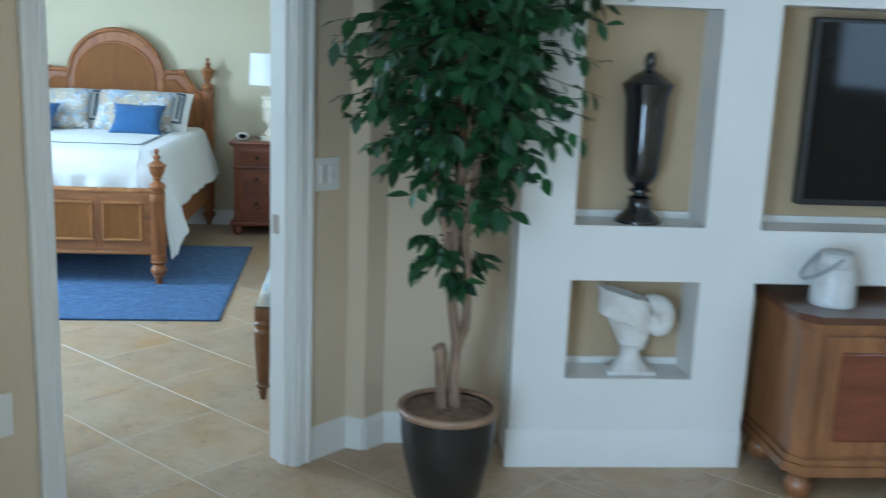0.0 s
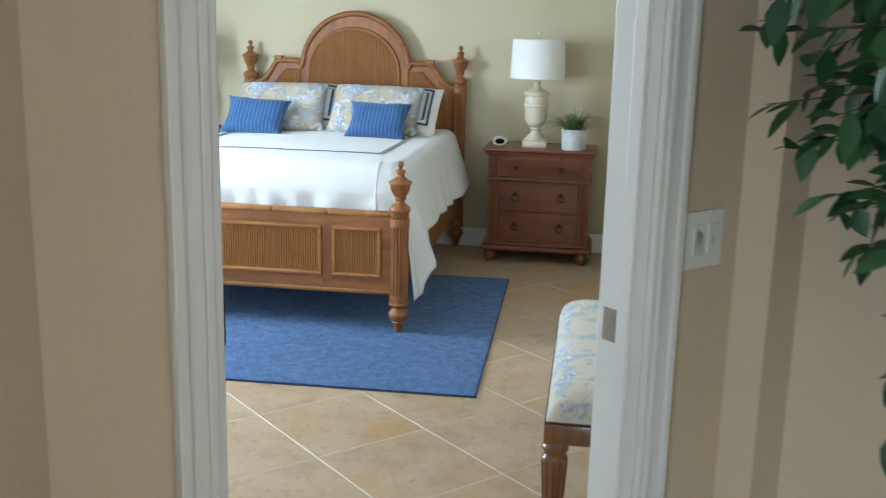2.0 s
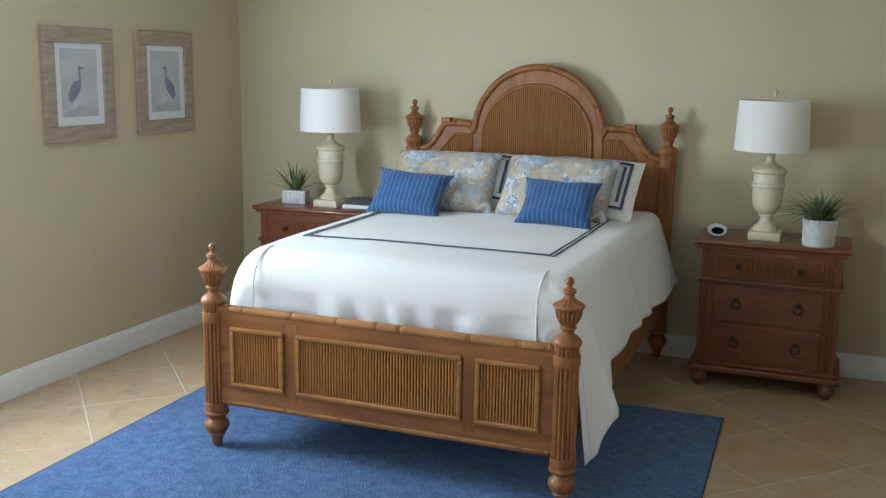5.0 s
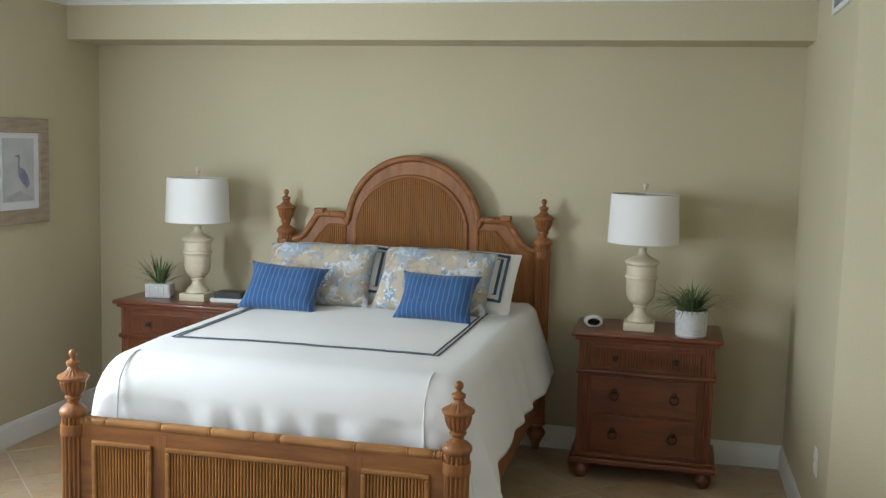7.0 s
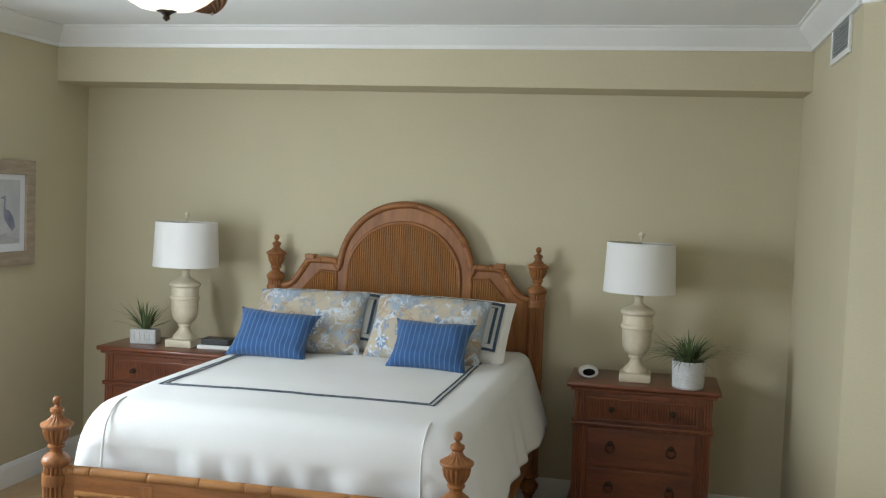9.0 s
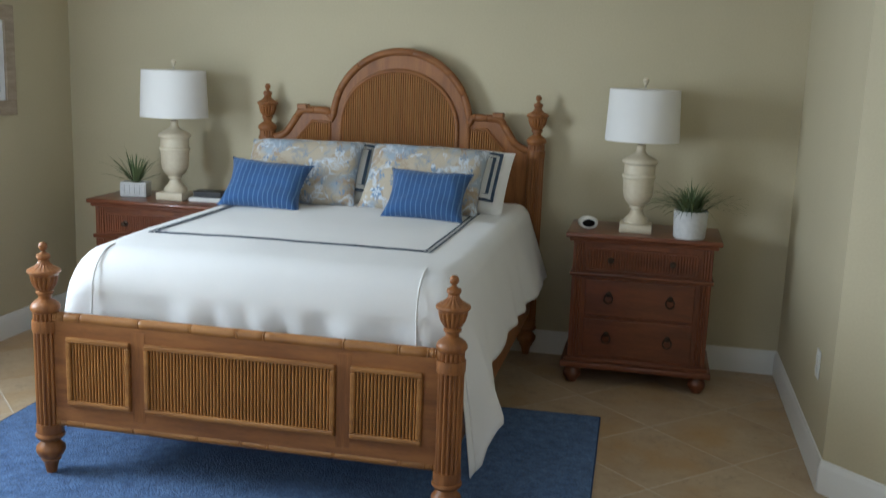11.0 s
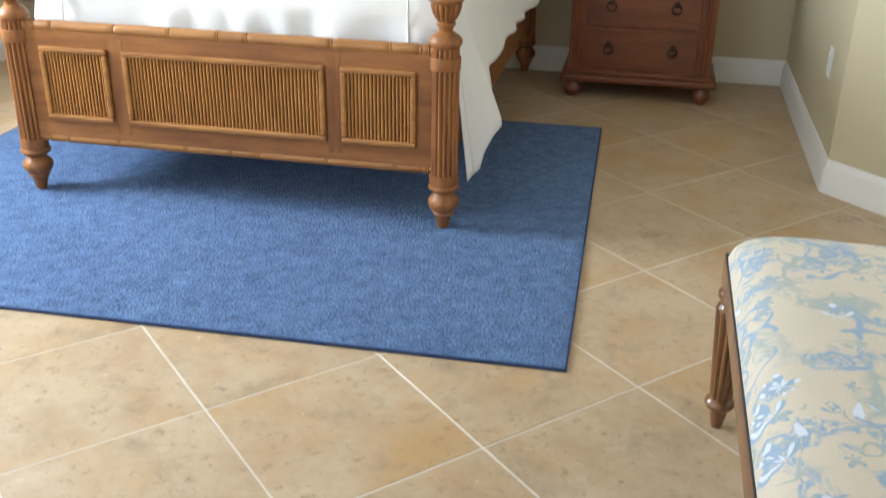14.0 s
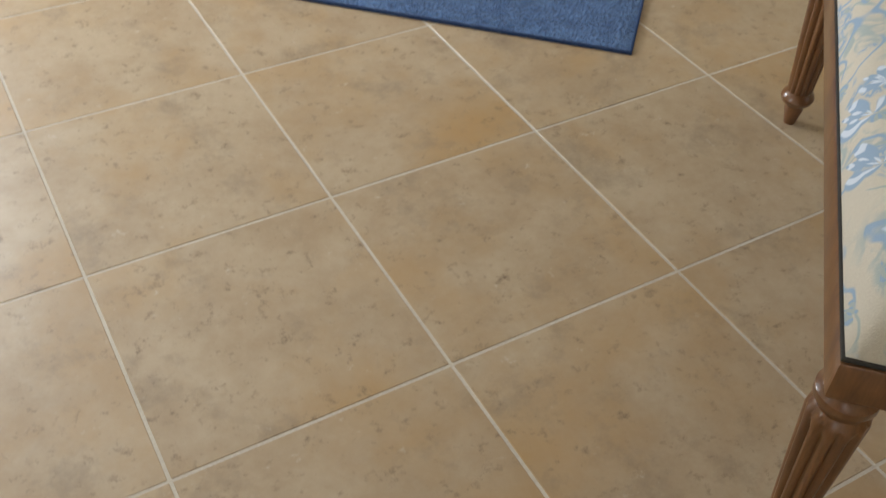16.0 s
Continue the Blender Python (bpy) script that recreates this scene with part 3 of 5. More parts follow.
def glazed_opening(name, place, rz, w, h, panels):
    """A sliding glass door or window in its opening."""
    g = tagged(new(name), "white aluminium framed sliding glass", kind="structure")
    g.matrix_basis = pose(*place, 0, 0, rz)
    for k in range(panels):
        x0, x1 = k * w / panels, (k + 1) * w / panels
        bm = bmesh.new()
        for a in ((x0, x0 + 0.05, 0, h), (x1 - 0.05, x1, 0, h), (x0 + 0.05, x1 - 0.05, 0, 0.07), (x0 + 0.05, x1 - 0.05, h - 0.06, h)):
            box(bm, a[0], a[1], -0.02, 0.02, a[2], a[3], 0.003)
        fr = part("window_frame", bm, M_ALU, g)
        p = part("pane", boxed(x0 + 0.05, x1 - 0.05, -0.003, 0.003, 0.07, h - 0.06), M_GLASS, fr)
        p.visible_shadow = False


glazed_opening("window_1", (-3.33, 0.40, 0.95), 90, 1.0, 1.17, 2)
# glazing of the added south opening, never in view
glazed_opening("window_4", (-3.0, -2.46, 0.75), 0, 1.7, 1.37, 2)
# glazing of the added, unseen east opening
glazed_opening("window_5", (2.28, -0.65, 0.9), 90, 1.2, 1.22, 2)
glazed_opening("window_2", (-0.24, -6.70, 0.2), 90, 1.9, 2.0, 2)
glazed_opening("window_3", (5.58, -6.9, 1.38), 90, 1.6, 0.95, 2)

# ---- bedroom door leaf, open into the bedroom ----
def door_leaf():
    d = thing("door", (*door_xy(S0 + 0.006, D_BED - 0.002), 0.0), 45 + 75.6, "white six-panel wooden door standing open", "door")
    w, h, t = 0.93, 2.04, 0.042
    bm = bmesh.new()
    cols = [(0.0, 0.115), (0.405, 0.525), (w - 0.115, w)]
    rows = [(0.01, 0.24), (0.80, 0.98), (1.62, 1.72), (h - 0.11, h)]
    box(bm, 0, w, 0.010, t - 0.010, 0.01, h)
    for x0, x1 in cols:
        for y0, y1 in ((0.0, 0.010), (t - 0.010, t)):
            box(bm, x0, x1, y0, y1, 0.01, h)
    for z0, z1 in rows:
        for x0, x1 in ((0.115, 0.405), (0.525, w - 0.115)):
            for y0, y1 in ((0.0, 0.010), (t - 0.010, t)):
                box(bm, x0, x1, y0, y1, z0, z1)
    part("body", bm, M_DOOR, d)
    for x0, x1 in ((0.115, 0.405), (0.525, w - 0.115)):
        for (a, z0), (z1, b) in zip(rows, rows[1:]):
            pb = bmesh.new()
            for y0, y1 in ((0.003, 0.010), (t - 0.010, t - 0.003)):
                box(pb, x0 + 0.028, x1 - 0.028, y0, y1, z0 + 0.028, z1 - 0.028, 0.006, 2)
            part("panel", pb, M_DOOR, d)
    for side in (-1, 1):
        y = 0 if side < 0 else t
        bm = lathe([(0.001, 0), (0.033, 0), (0.033, 0.006), (0.028, 0.010), (0.013, 0.012), (0.012, 0.045), (0.014, 0.05), (0.001, 0.052)], 24)
        bmesh.ops.transform(bm, matrix=Matrix.Translation((w - 0.065, y, 0.95)) @ Matrix.Rotation(radians(-90 * side), 4, "X"), verts=bm.verts[:])
        y2 = y + side * 0.045
        tube([(w - 0.065, y2, 0.95), (w - 0.085, y2 + side * 0.004, 0.952), (w - 0.12, y2 + side * 0.006, 0.952), (w - 0.155, y2, 0.948), (w - 0.175, y2 - side * 0.004, 0.94), (w - 0.18, y2 - side * 0.004, 0.932)],
             [0.010, 0.011, 0.010, 0.010, 0.009, 0.007], 10, bm)
        part("door_handle", bm, M_NICKEL, d, "satin nickel lever handle", 40)
    for z in (0.22, 1.02, 1.80):
        part("hinge", tube([(-0.004, -0.004, z), (-0.004, -0.004, z + 0.10)], 0.007, 10), M_NICKEL, d, "satin nickel hinge", 40)


door_leaf()


# ---- bed ----
P_TOP = [(0.001, 0.924), (0.010, 0.921), (0.016, 0.912), (0.0165, 0.905), (0.014, 0.896), (0.007, 0.889), (0.014, 0.881), (0.025, 0.876), (0.026, 0.865), (0.019, 0.856),
         (0.022, 0.845, 1), (0.034, 0.833, 1), (0.052, 0.823, 0.6), (0.060, 0.818), (0.061, 0.811), (0.057, 0.805), (0.050, 0.799), (0.051, 0.794, 1), (0.050, 0.785, 1), (0.045, 0.765, 1), (0.035, 0.748, 1), (0.026, 0.739),
         (0.032, 0.735), (0.032, 0.728), (0.024, 0.720), (0.023, 0.708), (0.037, 0.699), (0.048, 0.690), (0.054, 0.680), (0.055, 0.670), (0.050, 0.660), (0.046, 0.656)]
P_SHAFT = [(0.0465, 0.654, 1), (0.0465, 0.626, 1), (0.051, 0.625), (0.052, 0.615), (0.0515, 0.602), (0.052, 0.590), (0.050, 0.581), (0.0475, 0.580, 1), (0.0475, 0.50, 1), (0.0475, 0.218, 1), (0.050, 0.217), (0.0505, 0.196), (0.048, 0.178)]
P_FOOT = [(0.053, 0.176), (0.055, 0.167), (0.048, 0.157), (0.033, 0.147), (0.042, 0.135), (0.053, 0.122), (0.055, 0.108), (0.048, 0.090), (0.035, 0.076), (0.038, 0.070), (0.033, 0.063), (0.028, 0.058), (0.019, 0.015)]


def bed_post(bed, x, y, lift):
    prof = [(p[0], p[1] + lift, *p[2:]) for p in P_TOP] + [((p[0], p[1] + (lift if k < 8 else 0), *p[2:])) for k, p in enumerate(P_SHAFT)] + P_FOOT
    ob = part("post", lathe(prof, 96, 16, 0.16), M_WOOD, bed, "turned and reeded bedpost with urn finial", 38)
    ob.location = (x, y, 0)
    return ob


def bamboo(points, radius, nodes):
    """A bar with the swollen rings of bamboo at the given shares of its length."""
    pts = [Vector(p) for p in points]
    lens = [0.0]
    for a, b in zip(pts, pts[1:]):
        lens.append(lens[-1] + (b - a).length)
    total = lens[-1]
    marks = sorted({0.0, 1.0, *[q / 60 for q in range(61)], *[q + o for q in nodes for o in (-0.006, -0.003, 0, 0.003, 0.006)]})
    out, rad = [], []
    for q in marks:
        if not 0 <= q <= 1:
            continue
        L = q * total
        k = max(i for i in range(len(lens)) if lens[i] <= L + 1e-9)
        k = min(k, len(pts) - 2)
        f = (L - lens[k]) / (lens[k + 1] - lens[k])
        out.append(pts[k].lerp(pts[k + 1], f))
        near = min(abs(q - n) for n in nodes) if nodes else 1
        rad.append(radius * (1.055 if near < 0.001 else 0.88 if near < 0.0035 else 1.0))
    return tube(out, rad, 12, up=(0, 1, 0.01))


def reed_mesh(r):
    bm = bmesh.new()
    rows = [[bm.verts.new((r * math.cos(a), -r * 1.4 * math.sin(a), z)) for a in [math.pi * k / 6 for k in range(7)]] for z in (0.0, 1.0)]
    ring_faces(bm, rows)
    return finish("reed", bm, M_REED, 50)


REED = reed_mesh(0.0064)


def reeds(parent, x0, x1, y, bottom, top_of, pitch):
    n = int(round((x1 - x0) / pitch))
    for k in range(n):
        x = x0 + (k + 0.5) * (x1 - x0) / n
        z1 = top_of(x)
        if z1 - bottom > 0.02:
            r = part("reed", REED, None, parent)
            r.location, r.scale = (x, y, bottom), (pitch / 0.0155, 1, z1 - bottom)


def panel_frame(parent, x0, x1, z0, z1, y):
    """A mitred moulding round a reeded panel."""
    bm = bmesh.new()
    w = 0.020
    for a in ((x0, x1, z0, z0 + w), (x0, x1, z1 - w, z1), (x0, x0 + w, z0 + w, z1 - w), (x1 - w, x1, z0 + w, z1 - w)):
        box(bm, a[0], a[1], y - 0.018, y, a[2], a[3], 0.006, 2)
    fr = part("panel_frame", bm, M_RAIL, parent)
    # dark sheet that paints the shade in the gaps between the reeds
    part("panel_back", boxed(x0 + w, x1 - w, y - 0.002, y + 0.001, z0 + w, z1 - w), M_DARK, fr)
    reeds(fr, x0 + w, x1 - w, y - 0.002, z0 + w, lambda x: z1 - w, 0.0132)


def make_bed():
    bed = thing("bed", (-1.136, 0, 0), 0, "honey-brown wooden bed with reeded panels and turned posts on blue rug", "bed")
    hw = 0.783
    for x in (-hw, hw):
        bed_post(bed, x, 1.262, 0.0)
    for x in (-hw, hw):
        bed_post(bed, x, 3.455, 0.548)
    # footboard
    fb = part("footboard", boxed(-hw + 0.03, hw - 0.03, 1.245, 1.285, 0.235, 0.64, 0.003), M_WOODX, bed)
    part("top_rail", bamboo([(-hw + 0.035, 1.262, 0.640), (hw - 0.035, 1.262, 0.640)], 0.021, [0.012, 0.03, 0.075, 0.235, 0.375, 0.495, 0.565, 0.765, 0.90, 0.97, 0.988]), M_RAIL, fb, "bamboo-turned rail", 40)
    part("bottom_rail", bamboo([(-hw + 0.035, 1.262, 0.228), (hw - 0.035, 1.262, 0.228)], 0.019, [0.012, 0.03, 0.08, 0.215, 0.39, 0.505, 0.575, 0.745, 0.91, 0.97, 0.988]), M_RAIL, fb, "bamboo-turned rail", 40)
    for x0, x1 in ((-0.685, -0.425), (-0.366, 0.372), (0.428, 0.690)):
        panel_frame(fb, x0, x1, 0.305, 0.573, 1.245)
    for x in (-0.395, 0.400):
        part("stile", boxed(x - 0.026, x + 0.026, 1.2435, 1.2455, 0.262, 0.612, 0.001, 1), M_WOOD, fb)
    # side rails
    for x in (-hw, hw):
        part("side_rail", boxed(x - 0.018, x + 0.018, 1.30, 3.42, 0.26, 0.46, 0.006), M_WOODX, bed)
    # headboard
    A, ZC = 0.395, 1.283
    arch = [(0.010 + A * math.cos(a), ZC + A * math.sin(a)) for a in [math.pi * k / 40 for k in range(41)]]
    right = [(hw - 0.02, 1.165), (0.705, 1.175), (0.665, 1.20), (0.585, 1.320), (0.578, 1.334), (0.42, 1.334)]
    left = [(-x, z) for x, z in right[::-1]]
    outline = right + arch + left
    bm = bmesh.new()
    poly = [(hw - 0.02, 0.35)] + outline + [(-hw + 0.02, 0.35)]
    fr = [bm.verts.new((x, 3.452, z)) for x, z in poly]
    bk = [bm.verts.new((x, 3.492, z)) for x, z in poly]
    ring_faces(bm, [fr, bk])
    hb = part("headboard", bm, M_WOOD, bed, "arched wooden headboard with reeded panel")
    edge = [(x, 3.455, z) for x, z in outline]
    part("top_moulding", bamboo(edge, 0.021, [0.10, 0.155, 0.185, 0.30, 0.36, 0.47, 0.62, 0.70, 0.80, 0.845, 0.90]), M_WOODX, hb, "bamboo-turned moulding", 45)
    for sgn in (-1, 1):
        part("corner_cap", boxed(sgn * 0.566 - 0.030, sgn * 0.566 + 0.030, 3.425, 3.490, 1.338, 1.366, 0.005), M_WOODX, hb)
    B = 0.318
    inner = [(0.338, 3.448, 0.95)] + [(B * 1.06 * math.cos(a), 3.448, 1.255 + B * math.sin(a)) for a in [math.pi * k / 32 for k in range(33)]] + [(-0.338, 3.448, 0.95)]
    part("inner_moulding", tube(inner, 0.012, 10, up=(0, 1, 0.01)), M_WOODX, hb, "", 45)
    bm = bmesh.new()
    poly = [(0.325, 0.90)] + [(B * 1.02 * math.cos(a), 1.255 + B * 0.97 * math.sin(a)) for a in [math.pi * k / 32 for k in range(33)]] + [(-0.325, 0.90)]
    ring_faces(bm, [[bm.verts.new((x, y, z)) for x, z in poly] for y in (3.4495, 3.4525)])
    # same painted gap shade, behind the headboard's arched reeding
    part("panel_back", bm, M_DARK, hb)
    reeds(hb, -0.328, 0.328, 3.450, 0.88, lambda x: 1.255 + B * math.sqrt(max(0.0, 1 - (x / (B * 1.06)) ** 2)) - 0.004, 0.0130)
    for sgn in (-1, 1):
        x0, x1 = sorted((sgn * 0.415, sgn * 0.60))
        reeds(hb, x0, x1, 3.450, 0.88, lambda x: 1.262 - max(0.0, abs(x) - 0.505) * 1.1, 0.0132)
        part("inner_moulding", tube([(sgn * 0.405, 3.448, 0.92), (sgn * 0.405, 3.448, 1.272), (sgn * 0.505, 3.448, 1.272), (sgn * 0.61, 3.448, 1.155), (sgn * 0.62, 3.448, 0.92)], 0.009, 8, up=(0, 1, 0.01)), M_WOODX, hb, "", 45)
    return bed


make_bed()

BX, TOPZ = -1.136, 0.878
part_m = thing("mattress", (BX, 0, 0), 0, "white mattress and box spring on wooden bed", "mattress")
part("body", boxed(-0.69, 0.69, 1.62, 3.42, 0.42, TOPZ - 0.035, 0.08, 4), M_SHEET, part_m, "", 40)


def spread_top(x, y):
    """Height of the bedspread's upper side, x from the bed's middle."""
    return TOPZ + 0.012 * math.cos(x * 1.9) - 0.004 + 0.004 * noise.noise((x * 3, y * 3, 1.0)) + 0.0016 * noise.noise((x * 11, y * 8, 5.0))


def hem(y):
    """Height of the bedspread's side hem."""
    if y > 1.78:
        return 0.50 + 0.05 * (y - 1.78)
    if y > 1.60:
        return 0.50 - (1.78 - y) / 0.18 * 0.16
    if y > 1.40:
        return 0.34 + 0.02 * math.sin((1.60 - y) * 15) - (1.60 - y) * 0.18
    return 0.31 - (1.40 - y) * 0.18


def along(table, y):
    """Value between the rows (y, value) of a short table."""
    for (a, u), (b, v) in zip(table, table[1:]):
        if y <= b:
            f = max(0.0, (y - a) / (b - a))
            return u + (v - u) * f * f * (3 - 2 * f)
    return table[-1][1]


HEM_R = [(1.33, 0.165), (1.41, 0.19), (1.455, 0.30), (1.52, 0.345), (1.64, 0.40), (1.76, 0.465), (3.40, 0.48)]
FLARE_R = [(1.33, 0.085), (1.42, 0.105), (1.50, 0.160), (1.62, 0.115), (1.80, 0.066), (2.40, 0.075), (3.40, 0.115)]


def bedspread():
    bs = thing("bedspread", (BX, 0, 0), 0, "white cotton bedspread with dark double stripe over the mattress", "bedspread")
    W, FRONT, RF = 0.778, 1.375, 0.15

    def side_round(y):
        """Radius of the bedspread's long edges, fuller towards the foot."""
        f = max(0.0, 1 - (y - FRONT) / 0.55)
        return 0.085 + 0.035 * f * f * (3 - 2 * f)

    def front_drop(y):
        near = min(1.0, max(0.0, 1 - (y - FRONT) / RF))
        return RF * (1 - math.sqrt(1 - near * near))

    def cover_z(x, y):
        r = side_round(y)
        e = abs(x) - (W - r)
        top = spread_top(x, y) if e <= 0 else TOPZ - r + math.sqrt(max(0.0, r * r - e * e))
        return top - front_drop(y)

    bm = bmesh.new()
    ys = [3.40 - k * (3.40 - FRONT) / 70 for k in range(71)]
    rows = []
    for y in ys:
        row = []
        R, drop_f = side_round(y), front_drop(y)
        for k in range(29):
            side = (28 - k) / 28
            fold = 0.012 * math.sin(y * 17 + 2 * math.sin(y * 5)) + 0.010 * noise.noise((y * 5, side * 2, 4))
            lo = hem(y)
            lo_r = along(HEM_R, y)
            if k < 20:
                q = k / 19
                zz = lo + (TOPZ - R - lo) * q
                x = -(W + 0.004 + (1 - q) * (0.015 + 0.05 * max(0.0, min(1.0, (y - 1.9) / 0.6)) + fold * 1.2))
                row.append((x, y, zz - drop_f * q))
            else:
                a = (k - 19) / 9 * math.pi / 2
                x = -(W - R + R * math.cos(a))
                row.append((x, y, TOPZ - R + R * math.sin(a) - drop_f))
        mid = []
        for k in range(1, 30):
            x = -(W - R) + 2 * (W - R) * k / 30
            mid.append((x, y, spread_top(x, y) - drop_f))
        far = []
        for k, (x, yy, zz) in enumerate(row[::-1]):
            if k <= 8:
                far.append((-x, yy, zz))
                continue
            q = 1 - (k - 8) / 20
            far.append((W + 0.004 + (1 - q) * (along(FLARE_R, y) + fold * 0.9), yy, lo_r + (TOPZ - R - lo_r) * q - drop_f * q))
        full = row + mid + far
        rows.append([bm.verts.new(p) for p in full])
    ring_faces(bm, rows, close=False)
    # front fall behind the footboard, woven in one with the top
    last = rows[-1]
    span = last[19:len(last) - 19]
    prev = span
    for k in range(1, 25):
        q = k / 24
        cur = []
        for v0 in span:
            x = v0.co.x
            e = max(0.0, abs(x) - (W - 0.16)) / 0.16
            grow = min(1.0, q * (4.6 + 3.0 * noise.noise((x * 3, 7.0, 0.0))))
            grow = grow * grow * (3 - 2 * grow)
            rip = (0.008 * noise.noise((x * 5.5 + q * 0.5, 0.3, 0.0)) + (0.0105 + 0.008 * noise.noise((x * 3, 2.0, 5.0))) * math.sin(x * 34 + 2.2 * math.sin(x * 6.3) - q * 2.6)) * grow
            cur.append(bm.verts.new((x * (1 - 0.004 * q), FRONT - 0.006 * math.sin(q * 1.6) - rip * 1.3 - 0.010 * q + 0.035 * e * e * q, v0.co.z - q * 0.30)))
        for i in range(len(span) - 1):
            bm.faces.new((prev[i], prev[i + 1], cur[i + 1], cur[i]))
        prev = cur
    part("cover", bm, M_SPREAD, bs, "", 75)
    # piped seams at the two front corners
    for xs in (-0.645, 0.625):
        pts = []
        for k in range(20):
            q = k / 19
            y = FRONT + 0.16 * (1 - q * 3) ** 1.5 if q < 1 / 3 else FRONT
            z = cover_z(xs, y) - max(0.0, q - 1 / 3) * 0.30
            pts.append((xs * (1 + 0.02 * q), y - 0.006 - 0.010 * q, z + 0.001))
        part("piping", tube(pts, 0.004, 8), M_SPREAD, bs, "", 60)
    # corner tails outside the foot posts
    for sgn in (1,):
        bm = bmesh.new()
        rows = []
        for k in range(4):
            y = FRONT - k * 0.014
            up = TOPZ - side_round(FRONT) - RF - 0.02 - (FRONT - y) * 1.5
            lo = along(HEM_R, y)
            row = []
            for j in range(16):
                q = j / 15
                f = 0.012 * math.sin(y * 17 + 2 * math.sin(y * 5))
                row.append(bm.verts.new((sgn * (W + 0.004 + (1 - (lo + (up - lo) * q - lo) / (TOPZ - side_round(FRONT) - lo)) * (along(FLARE_R, y) + f * 0.9)), y, lo + (up - lo) * q)))
            rows.append(row)
        ring_faces(bm, rows, close=False)
        part("corner_tail", bm, M_SPREAD, bs, "", 60)
    # woven stripes
    for inset, wd in ((0.0, 0.009), (0.022, 0.009)):
        bm = bmesh.new()
        xs, xl, yf = 0.570 - inset, 0.655 - inset, 1.82 + inset
        path = [(-xl, 3.25 - k * (3.25 - yf) / 40) for k in range(41)] + [(-xl + (xs + xl) * k / 40, yf) for k in range(41)] + [(xs, yf + k * (3.25 - yf) / 40) for k in range(41)]
        a, b = [], []
        for i, (x, y) in enumerate(path):
            p0, p1 = path[max(i - 1, 0)], path[min(i + 1, len(path) - 1)]
            d = Vector((p1[0] - p0[0], p1[1] - p0[1], 0))
            d = d.normalized() if d.length else Vector((1, 0, 0))
            nn = Vector((-d.y, d.x, 0)) * wd / 2
            z = spread_top(x, y) + 0.003
            a.append(bm.verts.new((x + nn.x, y + nn.y, z)))
            b.append(bm.verts.new((x - nn.x, y - nn.y, z)))
        for i in range(len(path) - 1):
            bm.faces.new((a[i], a[i + 1], b[i + 1], b[i]))
        part("stripe", bm, M_BAND, bs, "dark slate woven stripe")
    for ob in bs.children:
        if ob.name.startswith("piping"):
            continue
        so = ob.modifiers.new("thickness", "SOLIDIFY")
        so.thickness, so.offset = 0.004 if ob.name.startswith("stripe") is False else 0.0015, -1.0


bedspread()


def pillow_mesh(name, w, h, t, material, seed, ears=0.05, slump=0.0):
    """A stuffed cushion lying in its own x-z plane, bottom edge at z = 0."""
    bm = bmesh.new()
    N, Mz = 28, 20
    grids = []
    for side in (-1, 1):
        g = []
        for i in range(N + 1):
            row = []
            for j in range(Mz + 1):
                u, v = -1 + 2 * i / N, -1 + 2 * j / Mz
                x = u * w / 2 * (1 - ears * (1 - abs(v) ** 2.0))
                z = v * h / 2 * (1 - ears * (1 - abs(u) ** 2.0))
                th = t / 2 * ((1 - u ** 4) ** 0.55) * ((1 - v ** 4) ** 0.55)
                wr = 0.010 * noise.noise((u * 2.2 + seed, v * 2.2, side * 3.0)) + 0.004 * noise.noise((u * 7 + seed, v * 7, side))
                edge = (1 - u ** 8) * (1 - v ** 8)
                y = side * (th + wr * edge)
                z += slump * (u * u) * h * 0.5 * (v > 0) * v
                row.append(bm.verts.new((x, y, z + h / 2)) if side < 0 or 0 < i < N and 0 < j < Mz else None)
            g.append(row)
        grids.append(g)
    for i in range(N + 1):
        for j in range(Mz + 1):
            if grids[1][i][j] is None:
                grids[1][i][j] = grids[0][i][j]
    for g in grids:
        for i in range(N):
            for j in range(Mz):
                bm.faces.new((g[i][j], g[i + 1][j], g[i + 1][j + 1], g[i][j + 1]))
    return finish(name, bm, material, 70)


def sham_stripes(p, w, h, t):
    """Two dark bands that run round a white sham, inside its flange."""
    for ins in (0.055, 0.085):
        bm = bmesh.new()
        x, z0, z1 = w / 2 - ins, ins, h - ins
        path = [(-x, z0), (x, z0), (x, z1), (-x, z1)]
        pts = []
        for k in range(4):
            a, b = path[k], path[(k + 1) % 4]
            for i in range(16):
                pts.append((a[0] + (b[0] - a[0]) * i / 16, a[1] + (b[1] - a[1]) * i / 16))
        inn, out = [], []
        for px, pz in pts:
            u, v = px / (w / 2), (pz - h / 2) / (h / 2)
            y = -(t / 2 * ((1 - min(1, abs(u)) ** 4) ** 0.55) * ((1 - min(1, abs(v)) ** 4) ** 0.55)) - 0.010
            s = 0.008
            out.append(bm.verts.new((px + (s if px > 0 else -s) * (abs(u) > 0.75), y, pz + (s if v > 0 else -s) * (abs(v) > 0.65))))
            inn.append(bm.verts.new((px - (s if px > 0 else -s) * (abs(u) > 0.75), y, pz - (s if v > 0 else -s) * (abs(v) > 0.65))))
        n = len(pts)
        for i in range(n):
            j = (i + 1) % n
            bm.faces.new((inn[i], inn[j], out[j], out[i]))
        ob = part("stripe", bm, M_BAND, p, "dark slate stripe")
        so = ob.modifiers.new("thickness", "SOLIDIFY")
        so.thickness = 0.003


